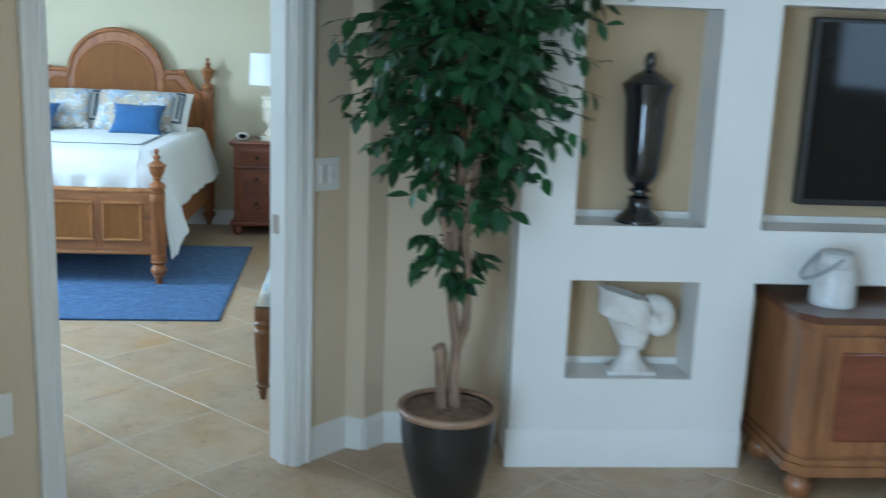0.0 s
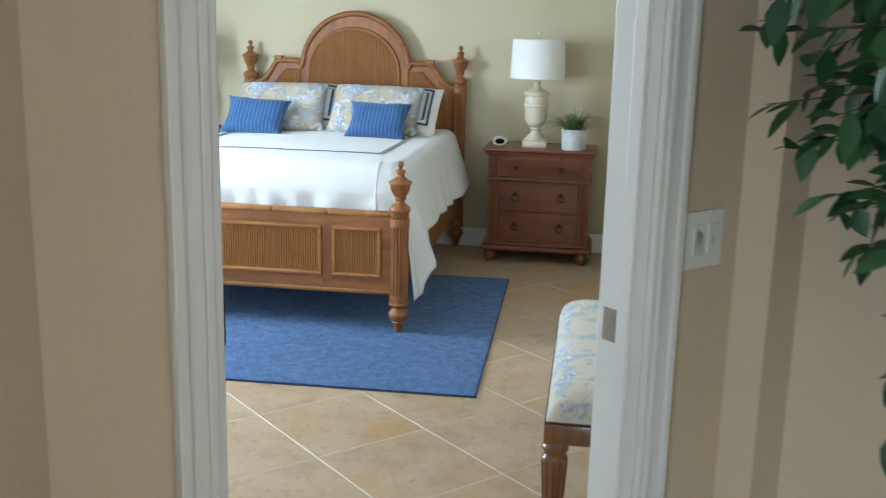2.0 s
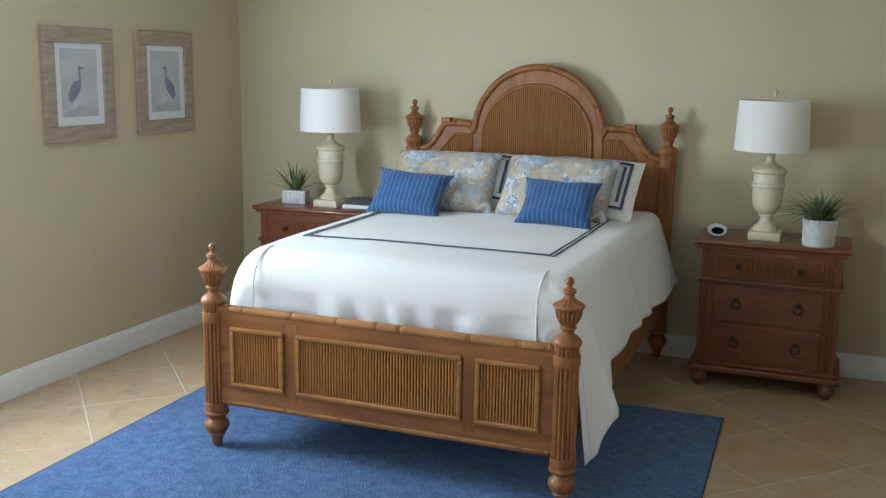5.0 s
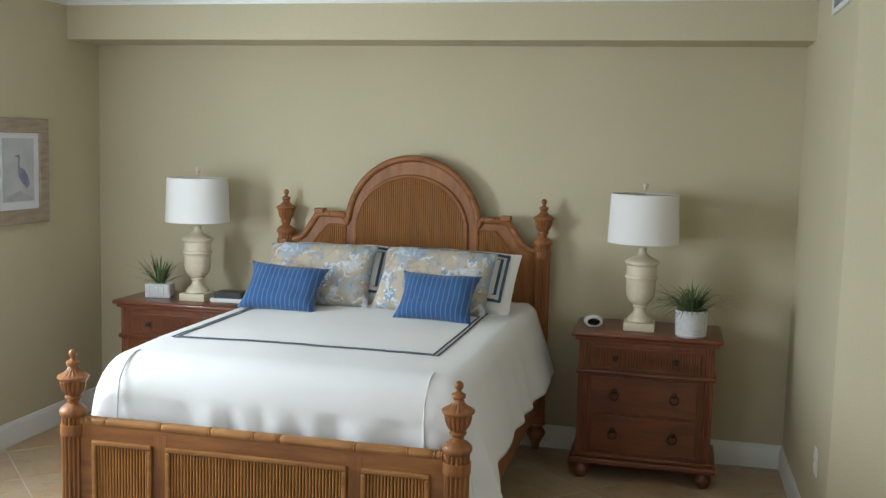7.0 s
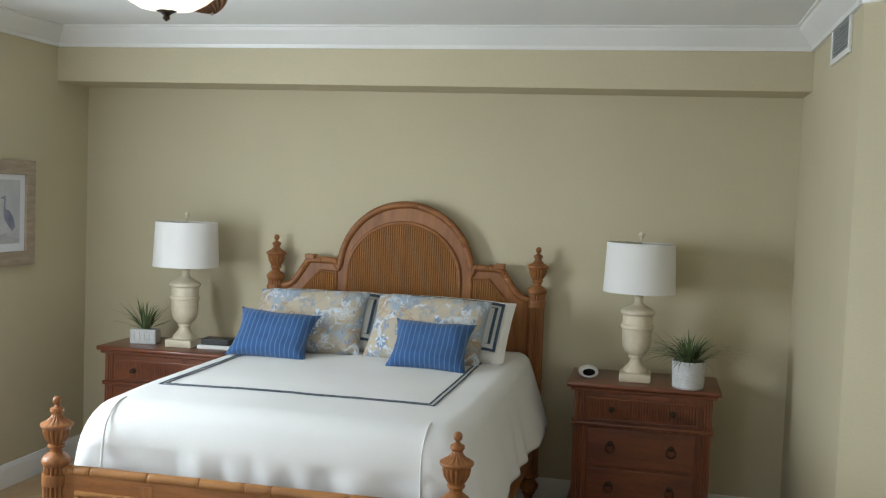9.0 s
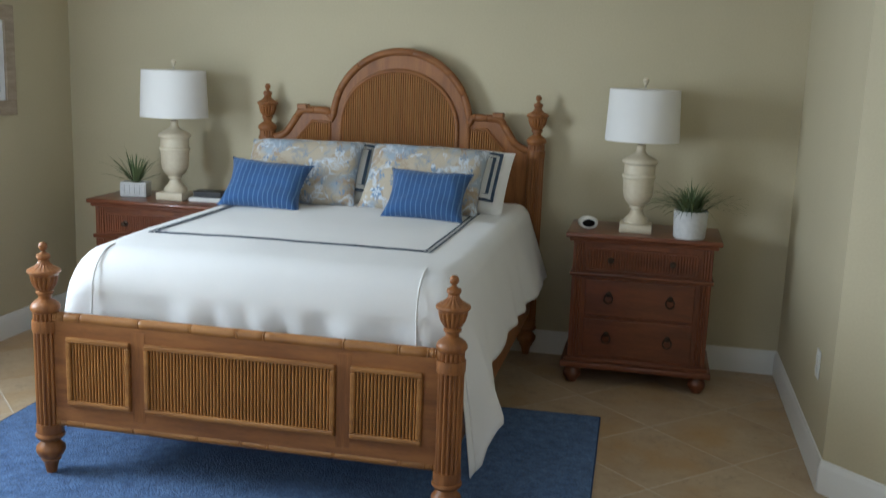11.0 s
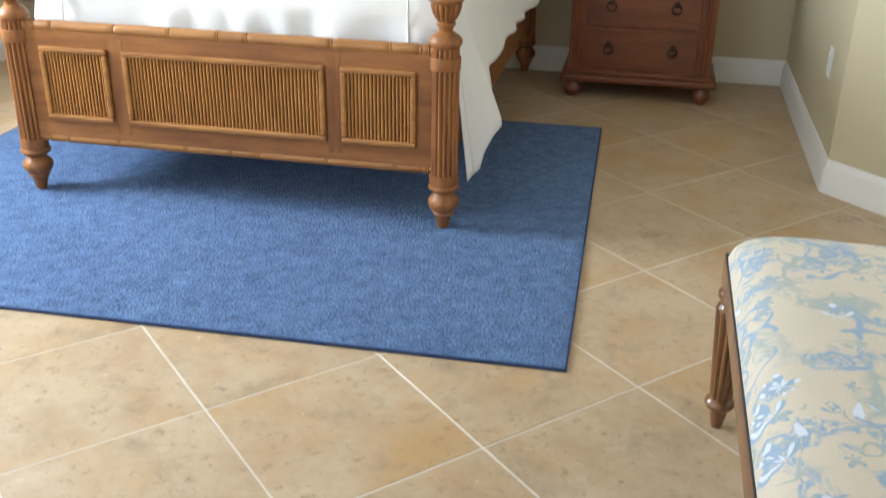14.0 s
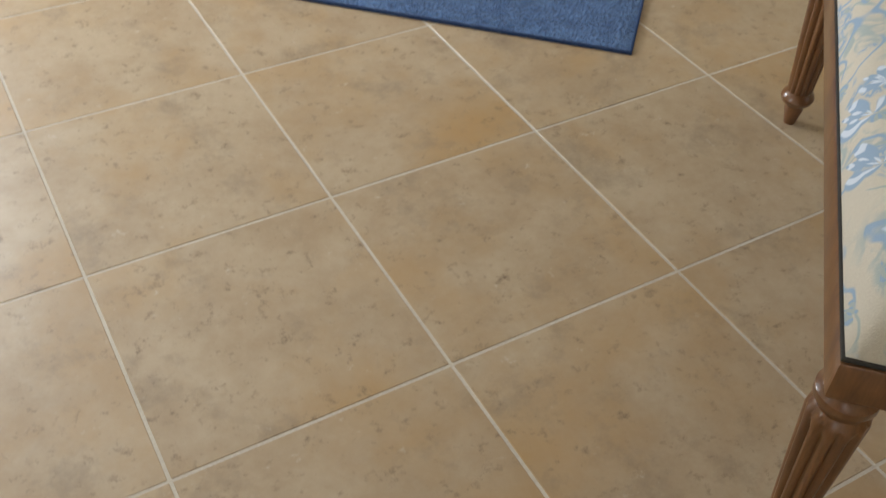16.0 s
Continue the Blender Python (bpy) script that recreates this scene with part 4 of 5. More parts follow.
def pillow(name, w, h, t, material, place, lean, rz, roll, seed, label, stripes=False, ears=0.05):
    p = part(name, pillow_mesh(name, w, h, t, material, seed, ears), None)
    p.matrix_basis = pose(*place) @ Matrix.Rotation(radians(rz), 4, "Z") @ Matrix.Rotation(radians(-lean), 4, "X") @ Matrix.Rotation(radians(roll), 4, "Y")
    tagged(p, label, "pillow", "pillows on the bed")
    if stripes:
        sham_stripes(p, w, h, t)
    return p


pillow("pillow", 0.71, 0.40, 0.14, M_SHEET, (-1.465, 2.955, 0.880), 42, 2, 0, 1.3, "white cotton pillow sham with dark double stripe", True, 0.02)
pillow("pillow", 0.71, 0.40, 0.14, M_SHEET, (-0.805, 2.955, 0.880), 42, -3, 1, 2.7, "white cotton pillow sham with dark double stripe", True, 0.02)
pillow("pillow", 0.62, 0.405, 0.15, M_SHAM, (-1.515, 2.835, 0.880), 40, 3, -1, 3.9, "beige and blue floral shell-print pillow", False, 0.04)
pillow("pillow", 0.63, 0.405, 0.15, M_SHAM, (-0.872, 2.835, 0.880), 40, -2, 1, 5.1, "beige and blue floral shell-print pillow", False, 0.04)
pillow("throw_pillow", 0.44, 0.30, 0.13, M_BLUE, (-1.632, 2.615, 0.872), 40, 4, 4, 6.6, "blue pinstriped rectangular throw pillow", False, 0.14)
pillow("throw_pillow", 0.425, 0.295, 0.13, M_BLUE, (-0.795, 2.615, 0.872), 39, -2, 1, 8.2, "blue pinstriped rectangular throw pillow", False, 0.14)


# ---- nightstands ----
def ring_pull(parent, x, y, z):
    bm = lathe([(0.001, 0), (0.015, 0), (0.015, 0.003), (0.009, 0.006), (0.009, 0.011), (0.001, 0.013)], 16)
    bmesh.ops.transform(bm, matrix=Matrix.Translation((x, y, z + 0.022)) @ Matrix.Rotation(radians(90), 4, "X"), verts=bm.verts[:])
    tube([(x + 0.022 * math.sin(a), y - 0.011 - 0.004 * (1 - math.cos(a)), z + 0.022 * math.cos(a)) for a in [2 * math.pi * k / 20 for k in range(21)]], 0.0042, 8, bm)
    part("handle", bm, M_IRON, parent, "dark bronze ring pull", 40)


def knob(parent, x, y, z):
    bm = lathe([(0.001, 0), (0.017, 0), (0.017, 0.003), (0.007, 0.006), (0.007, 0.014), (0.014, 0.020), (0.012, 0.028), (0.001, 0.031)], 16)
    bmesh.ops.transform(bm, matrix=Matrix.Translation((x, y, z)) @ Matrix.Rotation(radians(90), 4, "X"), verts=bm.verts[:])
    part("knob", bm, M_IRON, parent, "dark bronze knob", 40)


def nightstand(place):
    ns = thing("nightstand", place, 0, "red-brown cherry wood three-drawer nightstand on bun feet against wall", "nightstand", "nightstands beside the bed")
    w, d, h = 0.70, 0.43, 0.800  # local y: front at -d/2
    f = -d / 2
    part("top", boxed(-w / 2 - 0.04, w / 2 + 0.04, f - 0.035, d / 2, h - 0.026, h, 0.009, 3), M_RED, ns, "", 40)
    part("cornice", boxed(-w / 2 - 0.022, w / 2 + 0.022, f - 0.018, d / 2, h - 0.046, h - 0.026, 0.007, 2), M_RED, ns)
    part("body", boxed(-w / 2, w / 2, f, d / 2, 0.135, h - 0.046, 0.003), M_REDV, ns)
    bm = bmesh.new()
    box(bm, -w / 2 - 0.035, w / 2 + 0.035, f - 0.032, d / 2, 0.085, 0.118, 0.010, 3)
    box(bm, -w / 2 - 0.018, w / 2 + 0.018, f - 0.016, d / 2, 0.118, 0.140, 0.007, 2)
    part("plinth", bm, M_RED, ns, "", 40)
    for x in (-w / 2 + 0.03, w / 2 - 0.03):
        for y in (f + 0.02, d / 2 - 0.05):
            ft = part("foot", lathe([(0.030, 0.085), (0.030, 0.078), (0.040, 0.066), (0.046, 0.050), (0.044, 0.032), (0.032, 0.016), (0.024, 0.0)], 24), M_REDV, ns, "turned bun foot", 40)
            ft.location = (x, y, 0)
    part("band", boxed(-w / 2 - 0.012, w / 2 + 0.012, f - 0.014, d / 2, 0.572, 0.595, 0.007, 2), M_RED, ns, "rounded moulding", 40)
    # drawers
    x0 = w / 2 - 0.075
    for z0, z1, top in ((0.612, 0.722, True), (0.371, 0.561, False), (0.158, 0.352, False)):
        dr = part("drawer", boxed(-x0, x0, f - 0.012, f, z0, z1, 0.004, 2), M_RED, ns)
        if top:
            bm = bmesh.new()
            for a in ((-x0, x0, z0 - 0.006, z0 + 0.006), (-x0, x0, z1 - 0.006, z1 + 0.006), (-x0 - 0.006, -x0 + 0.006, z0 + 0.006, z1 - 0.006), (x0 - 0.006, x0 + 0.006, z0 + 0.006, z1 - 0.006)):
                box(bm, a[0], a[1], f - 0.018, f - 0.010, a[2], a[3], 0.003, 2)
            part("drawer_moulding", bm, M_RED, dr)
            bm = bmesh.new()
            n = 38
            for k in range(n):
                x = -x0 + 0.008 + (k + 0.5) * (2 * x0 - 0.016) / n
                rr = (2 * x0 - 0.016) / n / 2
                rows = [[bm.verts.new((x + rr * math.cos(a), f - 0.012 - 0.006 * math.sin(a), z)) for a in [math.pi * q / 4 for q in range(5)]] for z in (z0 + 0.008, z1 - 0.008)]
                ring_faces(bm, rows, close=False, caps=False)
            tagged(part("drawer_reeding", bm, M_RED, dr, "fine upright reeding", 50), kind="stuff")
            for x in (-0.155, 0.155):
                knob(dr, x, f - 0.017, (z0 + z1) / 2)
        else:
            for x in (-0.155, 0.155):
                ring_pull(dr, x, f - 0.012, (z0 + z1) / 2)
    # reeded corner strips
    for x in (-w / 2 + 0.035, w / 2 - 0.035):
        for za, zb in ((0.599, h - 0.05), (0.142, 0.569)):
            for k in range(3):
                r = part("corner_reed", tube([(x + (k - 1) * 0.014, f - 0.001, za), (x + (k - 1) * 0.014, f - 0.001, zb)], 0.0068, 10), M_REDV, ns, "", 50)
    return ns


NSR = (0.262, 3.285, 0)
ns_r = nightstand(NSR)
copy_thing(ns_r, pose(-2.455, 3.285, 0))
NSZ = 0.800


# ---- table lamps ----
def table_lamp(place):
    lp = thing("table_lamp", place, 0, "cream ceramic urn table lamp with white drum shade on nightstand", "table lamp", "table lamps")
    part("base", boxed(-0.082, 0.082, -0.082, 0.082, 0, 0.045, 0.006, 2), M_LAMP, lp, "", 40)
    k = 0.00158
    prof = [(0.001, 0.045), (42 * k, 0.047), (41 * k, 0.062), (36 * k, 0.072), (24 * k, 0.092), (19 * k, 0.115), (19 * k, 0.122), (25 * k, 0.127), (25 * k, 0.135), (21 * k, 0.140), (30 * k, 0.148), (39 * k, 0.163), (46 * k, 0.188), (49 * k, 0.22),
            (50 * k, 0.284), (51 * k, 0.288), (54.5 * k, 0.292), (55 * k, 0.302), (54 * k, 0.308), (50 * k, 0.312), (50 * k, 0.362), (52 * k, 0.366), (57 * k, 0.372), (57.5 * k, 0.382), (55 * k, 0.390), (42 * k, 0.402), (26 * k, 0.415), (16 * k, 0.430), (13 * k, 0.445), (14 * k, 0.456), (16 * k, 0.462), (13 * k, 0.470), (0.001, 0.471)]
    prof = [(r, 0.045 + (z - 0.045) * 0.955) for r, z in prof]
    part("body", lathe(prof, 48), M_LAMP, lp, "", 35)
    part("neck", lathe([(0.009, 0.451), (0.012, 0.458), (0.008, 0.465), (0.008, 0.51), (0.012, 0.52), (0.003, 0.54), (0.003, 0.755)], 16), M_NICKEL, lp, "brass-toned neck", 40)
    bm = bmesh.new()
    rows = []
    for r, z in ((0.189, 0.470), (0.178, 0.730), (0.175, 0.730), (0.186, 0.470)):
        rows.append([bm.verts.new((r * math.cos(2 * math.pi * i / 64), r * math.sin(2 * math.pi * i / 64), z)) for i in range(64)])
    rows.append(rows[0])
    ring_faces(bm, rows, caps=False)
    sh = part("shade", bm, M_SHADE, lp, "white linen drum shade", 40)
    bm = bmesh.new()
    for a in range(3):
        t = 2 * math.pi * a / 3
        tube([(0, 0, 0.727), (0.177 * math.cos(t), 0.177 * math.sin(t), 0.727)], 0.002, 6, bm)
    part("spider", bm, M_NICKEL, sh)
    part("finial", lathe([(0.006, 0.750), (0.010, 0.756), (0.007, 0.762), (0.014, 0.770), (0.015, 0.780), (0.008, 0.788), (0.001, 0.790)], 16), M_LAMP, lp, "cream finial", 40)
    return lp


lamp = table_lamp((0.215, 3.225, NSZ))
copy_thing(lamp, pose(-2.392, 3.235, NSZ))


# ---- small plants, clock, boxes on the nightstands ----
def blade(bm, base, az, length, lean, width, droop):
    pts = []
    n = 6
    for k in range(n + 1):
        q = k / n
        out = length * (math.sin(lean) * q + droop * q * q)
        up = length * (math.cos(lean) * q - droop * 0.9 * q * q * q)
        pts.append(Vector((base[0] + out * math.cos(az), base[1] + out * math.sin(az), base[2] + up)))
    side = Vector((-math.sin(az), math.cos(az), 0))
    a = [bm.verts.new(p + side * width / 2 * (1 - (k / n) ** 1.6)) for k, p in enumerate(pts)]
    b = [bm.verts.new(p - side * width / 2 * (1 - (k / n) ** 1.6) + Vector((0, 0, 0.0006))) for k, p in enumerate(pts)]
    for k in range(n):
        bm.faces.new((a[k], a[k + 1], b[k + 1], b[k]))


def grass_pot(place):
    p = thing("potted_plant", place, 0, "small grassy plant in white ribbed round pot on nightstand", "plant")
    prof = [(0.001, 0.0), (0.062, 0.0)]
    for k in range(12):
        z = 0.006 + k * 0.0102
        prof += [(0.066 + 0.0004 * k, z), (0.0685 + 0.0004 * k, z + 0.005)]
    prof += [(0.071, 0.132), (0.065, 0.132), (0.064, 0.118), (0.001, 0.118)]
    prof = [(r * 1.18, z * 1.07) for r, z in prof]
    part("pot", lathe(prof, 48, 24, 0.03), M_POTW, p, "white textured pot", 30)
    bm = bmesh.new()
    rnd = random.Random(5)
    for k in range(190):
        az = rnd.uniform(0, 2 * math.pi)
        r = rnd.uniform(0, 0.05)
        blade(bm, (r * math.cos(az), r * math.sin(az), 0.127), az + rnd.uniform(-0.5, 0.5), rnd.uniform(0.12, 0.22), rnd.uniform(0.0, 1.1), rnd.uniform(0.008, 0.013), rnd.uniform(0.15, 0.75))
    tagged(part("grass", bm, M_GRASS, p, "dense green grass blades"), kind="stuff")


def spiky_pot(place):
    p = thing("potted_plant", place, 8, "small spiky succulent in white rectangular carved pot on nightstand", "plant")
    bm = boxed(-0.078, 0.078, -0.045, 0.045, 0, 0.085, 0.006, 2)
    for k in range(5):
        for s in (-1, 1):
            box(bm, -0.07 + k * 0.029, -0.046 + k * 0.029, s * 0.045 - 0.003, s * 0.045 + 0.003, 0.014, 0.072, 0.002, 1)
    part("pot", bm, M_POTW, p, "white carved rectangular pot")
    bm = bmesh.new()
    rnd = random.Random(8)
    for k in range(52):
        az = rnd.uniform(0, 2 * math.pi)
        r = rnd.uniform(0, 0.02)
        blade(bm, (r * math.cos(az), r * math.sin(az), 0.08), az, rnd.uniform(0.13, 0.23), rnd.uniform(0.1, 1.2), rnd.uniform(0.011, 0.017), rnd.uniform(0.0, 0.25))
    tagged(part("leaves", bm, M_GRASS, p, "pointed grey-green leaves"), kind="stuff")


grass_pot((0.485, 3.120, NSZ))
spiky_pot((-2.645, 3.24, NSZ))

ck = thing("alarm_clock", (-0.03, 3.20, NSZ), 12, "small white rounded alarm clock with black face on nightstand", "clock")
bm = lathe([(0.001, -0.035), (0.028, -0.035), (0.037, -0.028), (0.039, 0.0), (0.037, 0.024), (0.033, 0.030), (0.001, 0.030)], 32)
bmesh.ops.transform(bm, matrix=Matrix.Translation((0, 0, 0.033)) @ Matrix.Diagonal((1.35, 0.9, 0.85, 1)) @ Matrix.Rotation(radians(90), 4, "X"), verts=bm.verts[:])
part("body", bm, M_PLASTIC, ck, "", 40)
bm = lathe([(0.001, 0.029), (0.026, 0.029), (0.025, 0.032), (0.001, 0.033)], 32)
bmesh.ops.transform(bm, matrix=Matrix.Translation((0, 0, 0.033)) @ Matrix.Diagonal((1.30, 0.9, 0.75, 1)) @ Matrix.Rotation(radians(90), 4, "X"), verts=bm.verts[:])
part("clock_face", bm, M_SCREEN, ck, "black oval clock face", 40)
bx = part("box", boxed(-0.10, 0.10, -0.065, 0.065, 0, 0.024, 0.004, 2), M_PLASTIC)
bx.matrix_basis = pose(-2.19, 3.25, NSZ, 0, 0, 6)
tagged(bx, "flat white box on nightstand", "box")
bx = part("device", boxed(-0.085, 0.085, -0.055, 0.055, 0, 0.035, 0.005, 2), M_BLACK)
bx.matrix_basis = pose(-2.18, 3.245, NSZ + 0.0245, 0, 0, 3)
tagged(bx, "flat black electronic device on white box", "device")


# ---- rug ----
def make_rug():
    rg = thing("rug", (-1.148, 1.460, 0), 1.0, "blue wool area rug under bed on tiles", "rug")
    w, l = 2.575 / 2, 2.122 / 2
    bm = bmesh.new()
    nx, ny = 110, 90
    g = []
    for i in range(nx + 1):
        row = []
        for j in range(ny + 1):
            x, y = -w + 2 * w * i / nx, -l + 2 * l * j / ny
            e = min(w - abs(x), l - abs(y))
            z = 0.0145 - 0.005 * max(0, 1 - e / 0.02) + 0.0012 * noise.noise((x * 6, y * 6, 3))
            row.append(bm.verts.new((x, y, z)))
        g.append(row)
    for i in range(nx):
        for j in range(ny):
            bm.faces.new((g[i][j], g[i + 1][j], g[i + 1][j + 1], g[i][j + 1]))
    part("wool_surface", bm, M_RUG, rg, "", 60)
    bm = bmesh.new()
    for a in ((-w - 0.006, w + 0.006, -l - 0.006, -l), (-w - 0.006, w + 0.006, l, l + 0.006), (-w - 0.006, -w, -l, l), (w, w + 0.006, -l, l)):
        box(bm, a[0], a[1], a[2], a[3], 0.0005, 0.0105, 0.002, 2)
    box(bm, -w, w, -l, l, 0.0005, 0.006)
    part("binding", bm, M_RUGEDGE, rg, "dark blue bound edge")


make_rug()


# ---- bench ----
def make_bench():
    b = thing("bench", (0.738, -0.305, 0), 0, "upholstered bench with shell-print cushion and fluted brown legs", "bench")
    hw, hl = 0.225, 0.597
    part("seat_frame", boxed(-hw, hw, -hl, hl, 0.385, 0.450, 0.006, 2), M_BENCH, b, "", 40)
    leg = [(0.034, 0.385), (0.036, 0.378), (0.041, 0.372), (0.041, 0.360), (0.035, 0.352), (0.033, 0.345), (0.040, 0.335), (0.042, 0.325, 0.5), (0.041, 0.310, 1), (0.036, 0.22, 1), (0.028, 0.092, 1), (0.026, 0.086), (0.034, 0.080), (0.037, 0.070), (0.033, 0.060), (0.021, 0.052), (0.019, 0.046), (0.021, 0.040), (0.013, 0.0)]
    me = finish("leg", lathe(leg, 72, 12, 0.2), M_BENCH, 38)
    for x in (-hw + 0.036, hw - 0.036):
        for y in (-hl + 0.036, hl - 0.036):
            o = part("leg", me, None, b, "turned fluted leg")
            o.location = (x, y, 0)
    bm = bmesh.new()
    nx, ny = 30, 60
    rows = []
    for i in range(nx + 1):
        row = []
        for j in range(ny + 1):
            u, v = -1 + 2 * i / nx, -1 + 2 * j / ny
            e = ((1 - abs(u) ** 5) * (1 - abs(v) ** 12)) ** 0.5
            x, y = u * (hw - 0.004), v * (hl - 0.006)
            row.append(bm.verts.new((x, y, 0.453 + 0.098 * e + 0.003 * noise.noise((x * 6, y * 6, 2)) * e)))
        rows.append(row)
    for i in range(nx):
        for j in range(ny):
            bm.faces.new((rows[i][j], rows[i + 1][j], rows[i + 1][j + 1], rows[i][j + 1]))
    rim = [rows[i][0] for i in range(nx + 1)] + [rows[nx][j] for j in range(1, ny + 1)] + [rows[i][ny] for i in range(nx - 1, -1, -1)] + [rows[0][j] for j in range(ny - 1, 0, -1)]
    bm.faces.new(rim[::-1])
    part("cushion", bm, M_SEAT, b, "cream cushion printed with blue shells and sprays", 60)
    part("welt", boxed(-hw + 0.001, hw - 0.001, -hl + 0.003, hl - 0.003, 0.450, 0.456, 0.002), M_DARK, b)


make_bench()


# ---- framed pictures on the west wall ----
def picture(y0, y1, z0, z1, flip):
    p = thing("picture_frame", (-3.24, (y0 + y1) / 2, z0), 90, "framed pale watercolour print in weathered taupe wood frame on wall", "picture", "framed prints")
    w, h, f = (y1 - y0) / 2, z1 - z0, 0.082
    for a in ((-w, w, 0, f), (-w, w, h - f, h), (-w, -w + f, f, h - f), (w - f, w, f, h - f)):
        part("frame_rail", boxed(a[0], a[1], -0.028, -0.001, a[2], a[3], 0.004, 2), M_FRAME, p)
    part("mat", boxed(-w + f, w - f, -0.014, -0.006, f, h - f), M_MAT, p, "white mat board")
    ax, az0, az1 = w - f - 0.045, f + 0.045, h - f - 0.03
    art = part("print", boxed(-ax, ax, -0.0165, -0.014, az0, az1), M_ART, p, "pale grey watercolour print")
    s = -1 if flip else 1

    def blob(points, material):
        bm = bmesh.new()
        a = [bm.verts.new((s * x * ax, -0.0185, az0 + z * (az1 - az0))) for x, z in points]
        c = [bm.verts.new((v.co.x, -0.0164, v.co.z)) for v in a]
        ring_faces(bm, [a, c])
        part("brush_mark", bm, material, art, "soft grey-violet brush mark")

    blob([(-0.98, 0.01), (0.98, 0.01), (0.95, 0.07), (0.4, 0.10), (0.1, 0.17), (-0.3, 0.14), (-0.7, 0.09), (-0.98, 0.08)], M_ARTG)
    blob([(0.75 - 0.25, 0.20), (0.68, 0.27), (0.55, 0.42), (0.30, 0.52), (0.05, 0.54), (-0.06, 0.47), (0.02, 0.38), (0.25, 0.28)], M_ARTB)
    blob([(-0.06, 0.50), (0.05, 0.53), (0.03, 0.62), (0.08, 0.70), (0.02, 0.75), (-0.15, 0.73), (-0.30, 0.71), (-0.12, 0.705), (-0.02, 0.68), (-0.05, 0.60)], M_ARTB)


picture(2.458, 2.983, 1.255, 1.850, False)
picture(1.725, 2.253, 1.255, 1.850, True)


# ---- wall plates and vent ----
def wall_plate(place, rz, w, h, parts_of, label, category):
    p = thing(category.replace(" ", "_"), place, rz, label, category)
    part("plate", boxed(-w / 2, w / 2, -0.007, 0, -h / 2, h / 2, 0.003, 2), M_PLASTIC, p)
    for x, z, pw, ph, name, m in parts_of:
        part(name, boxed(x - pw / 2, x + pw / 2, -0.012, -0.007, z - ph / 2, z + ph / 2, 0.0015, 1), m, p)


wall_plate((*door_xy(-0.458, D_HALL), 1.16), 45, 0.128, 0.128, [(-0.024, 0, 0.034, 0.068, "switch", M_WHITE), (0.024, 0, 0.034, 0.068, "switch", M_WHITE), (0.024, -0.004, 0.008, 0.03, "slider", M_VENT), (-0.024, 0.002, 0.022, 0.044, "rocker", M_PLASTIC)],
           "white double light switch plate on tan wall", "light switch")
wall_plate((*door_xy(-1.778, D_HALL), 0.525), 45, 0.082, 0.135, [(0, 0.024, 0.034, 0.030, "socket", M_WHITE), (0, -0.024, 0.034, 0.030, "socket", M_WHITE)], "white power outlet plate on tan wall", "power outlet")
wall_plate((1.025, 2.29, 0.44), -90, 0.075, 0.12, [(0, 0.022, 0.034, 0.028, "socket", M_WHITE), (0, -0.022, 0.034, 0.028, "socket", M_WHITE)], "cream power outlet plate on wall", "power outlet")

v = thing("air_vent", (1.025, 2.42, 2.385), -90, "white framed air vent grille high on wall", "vent")
bm = bmesh.new()
for a in ((-0.22, 0.22, 0, 0.025), (-0.22, 0.22, 0.19, 0.215), (-0.22, -0.195, 0.025, 0.19), (0.195, 0.22, 0.025, 0.19)):
    box(bm, a[0], a[1], -0.014, 0, a[2], a[3], 0.003)
part("frame", bm, M_WHITE, v)
# near-black sheet in place of the shade behind the slats
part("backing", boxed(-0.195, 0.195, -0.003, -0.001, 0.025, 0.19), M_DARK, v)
for k in range(12):
    s = part("slat", boxed(-0.195, 0.195, -0.010, -0.0035, 0, 0.007), M_VENT, v)
    s.location = (0, 0, 0.031 + k * 0.0133)


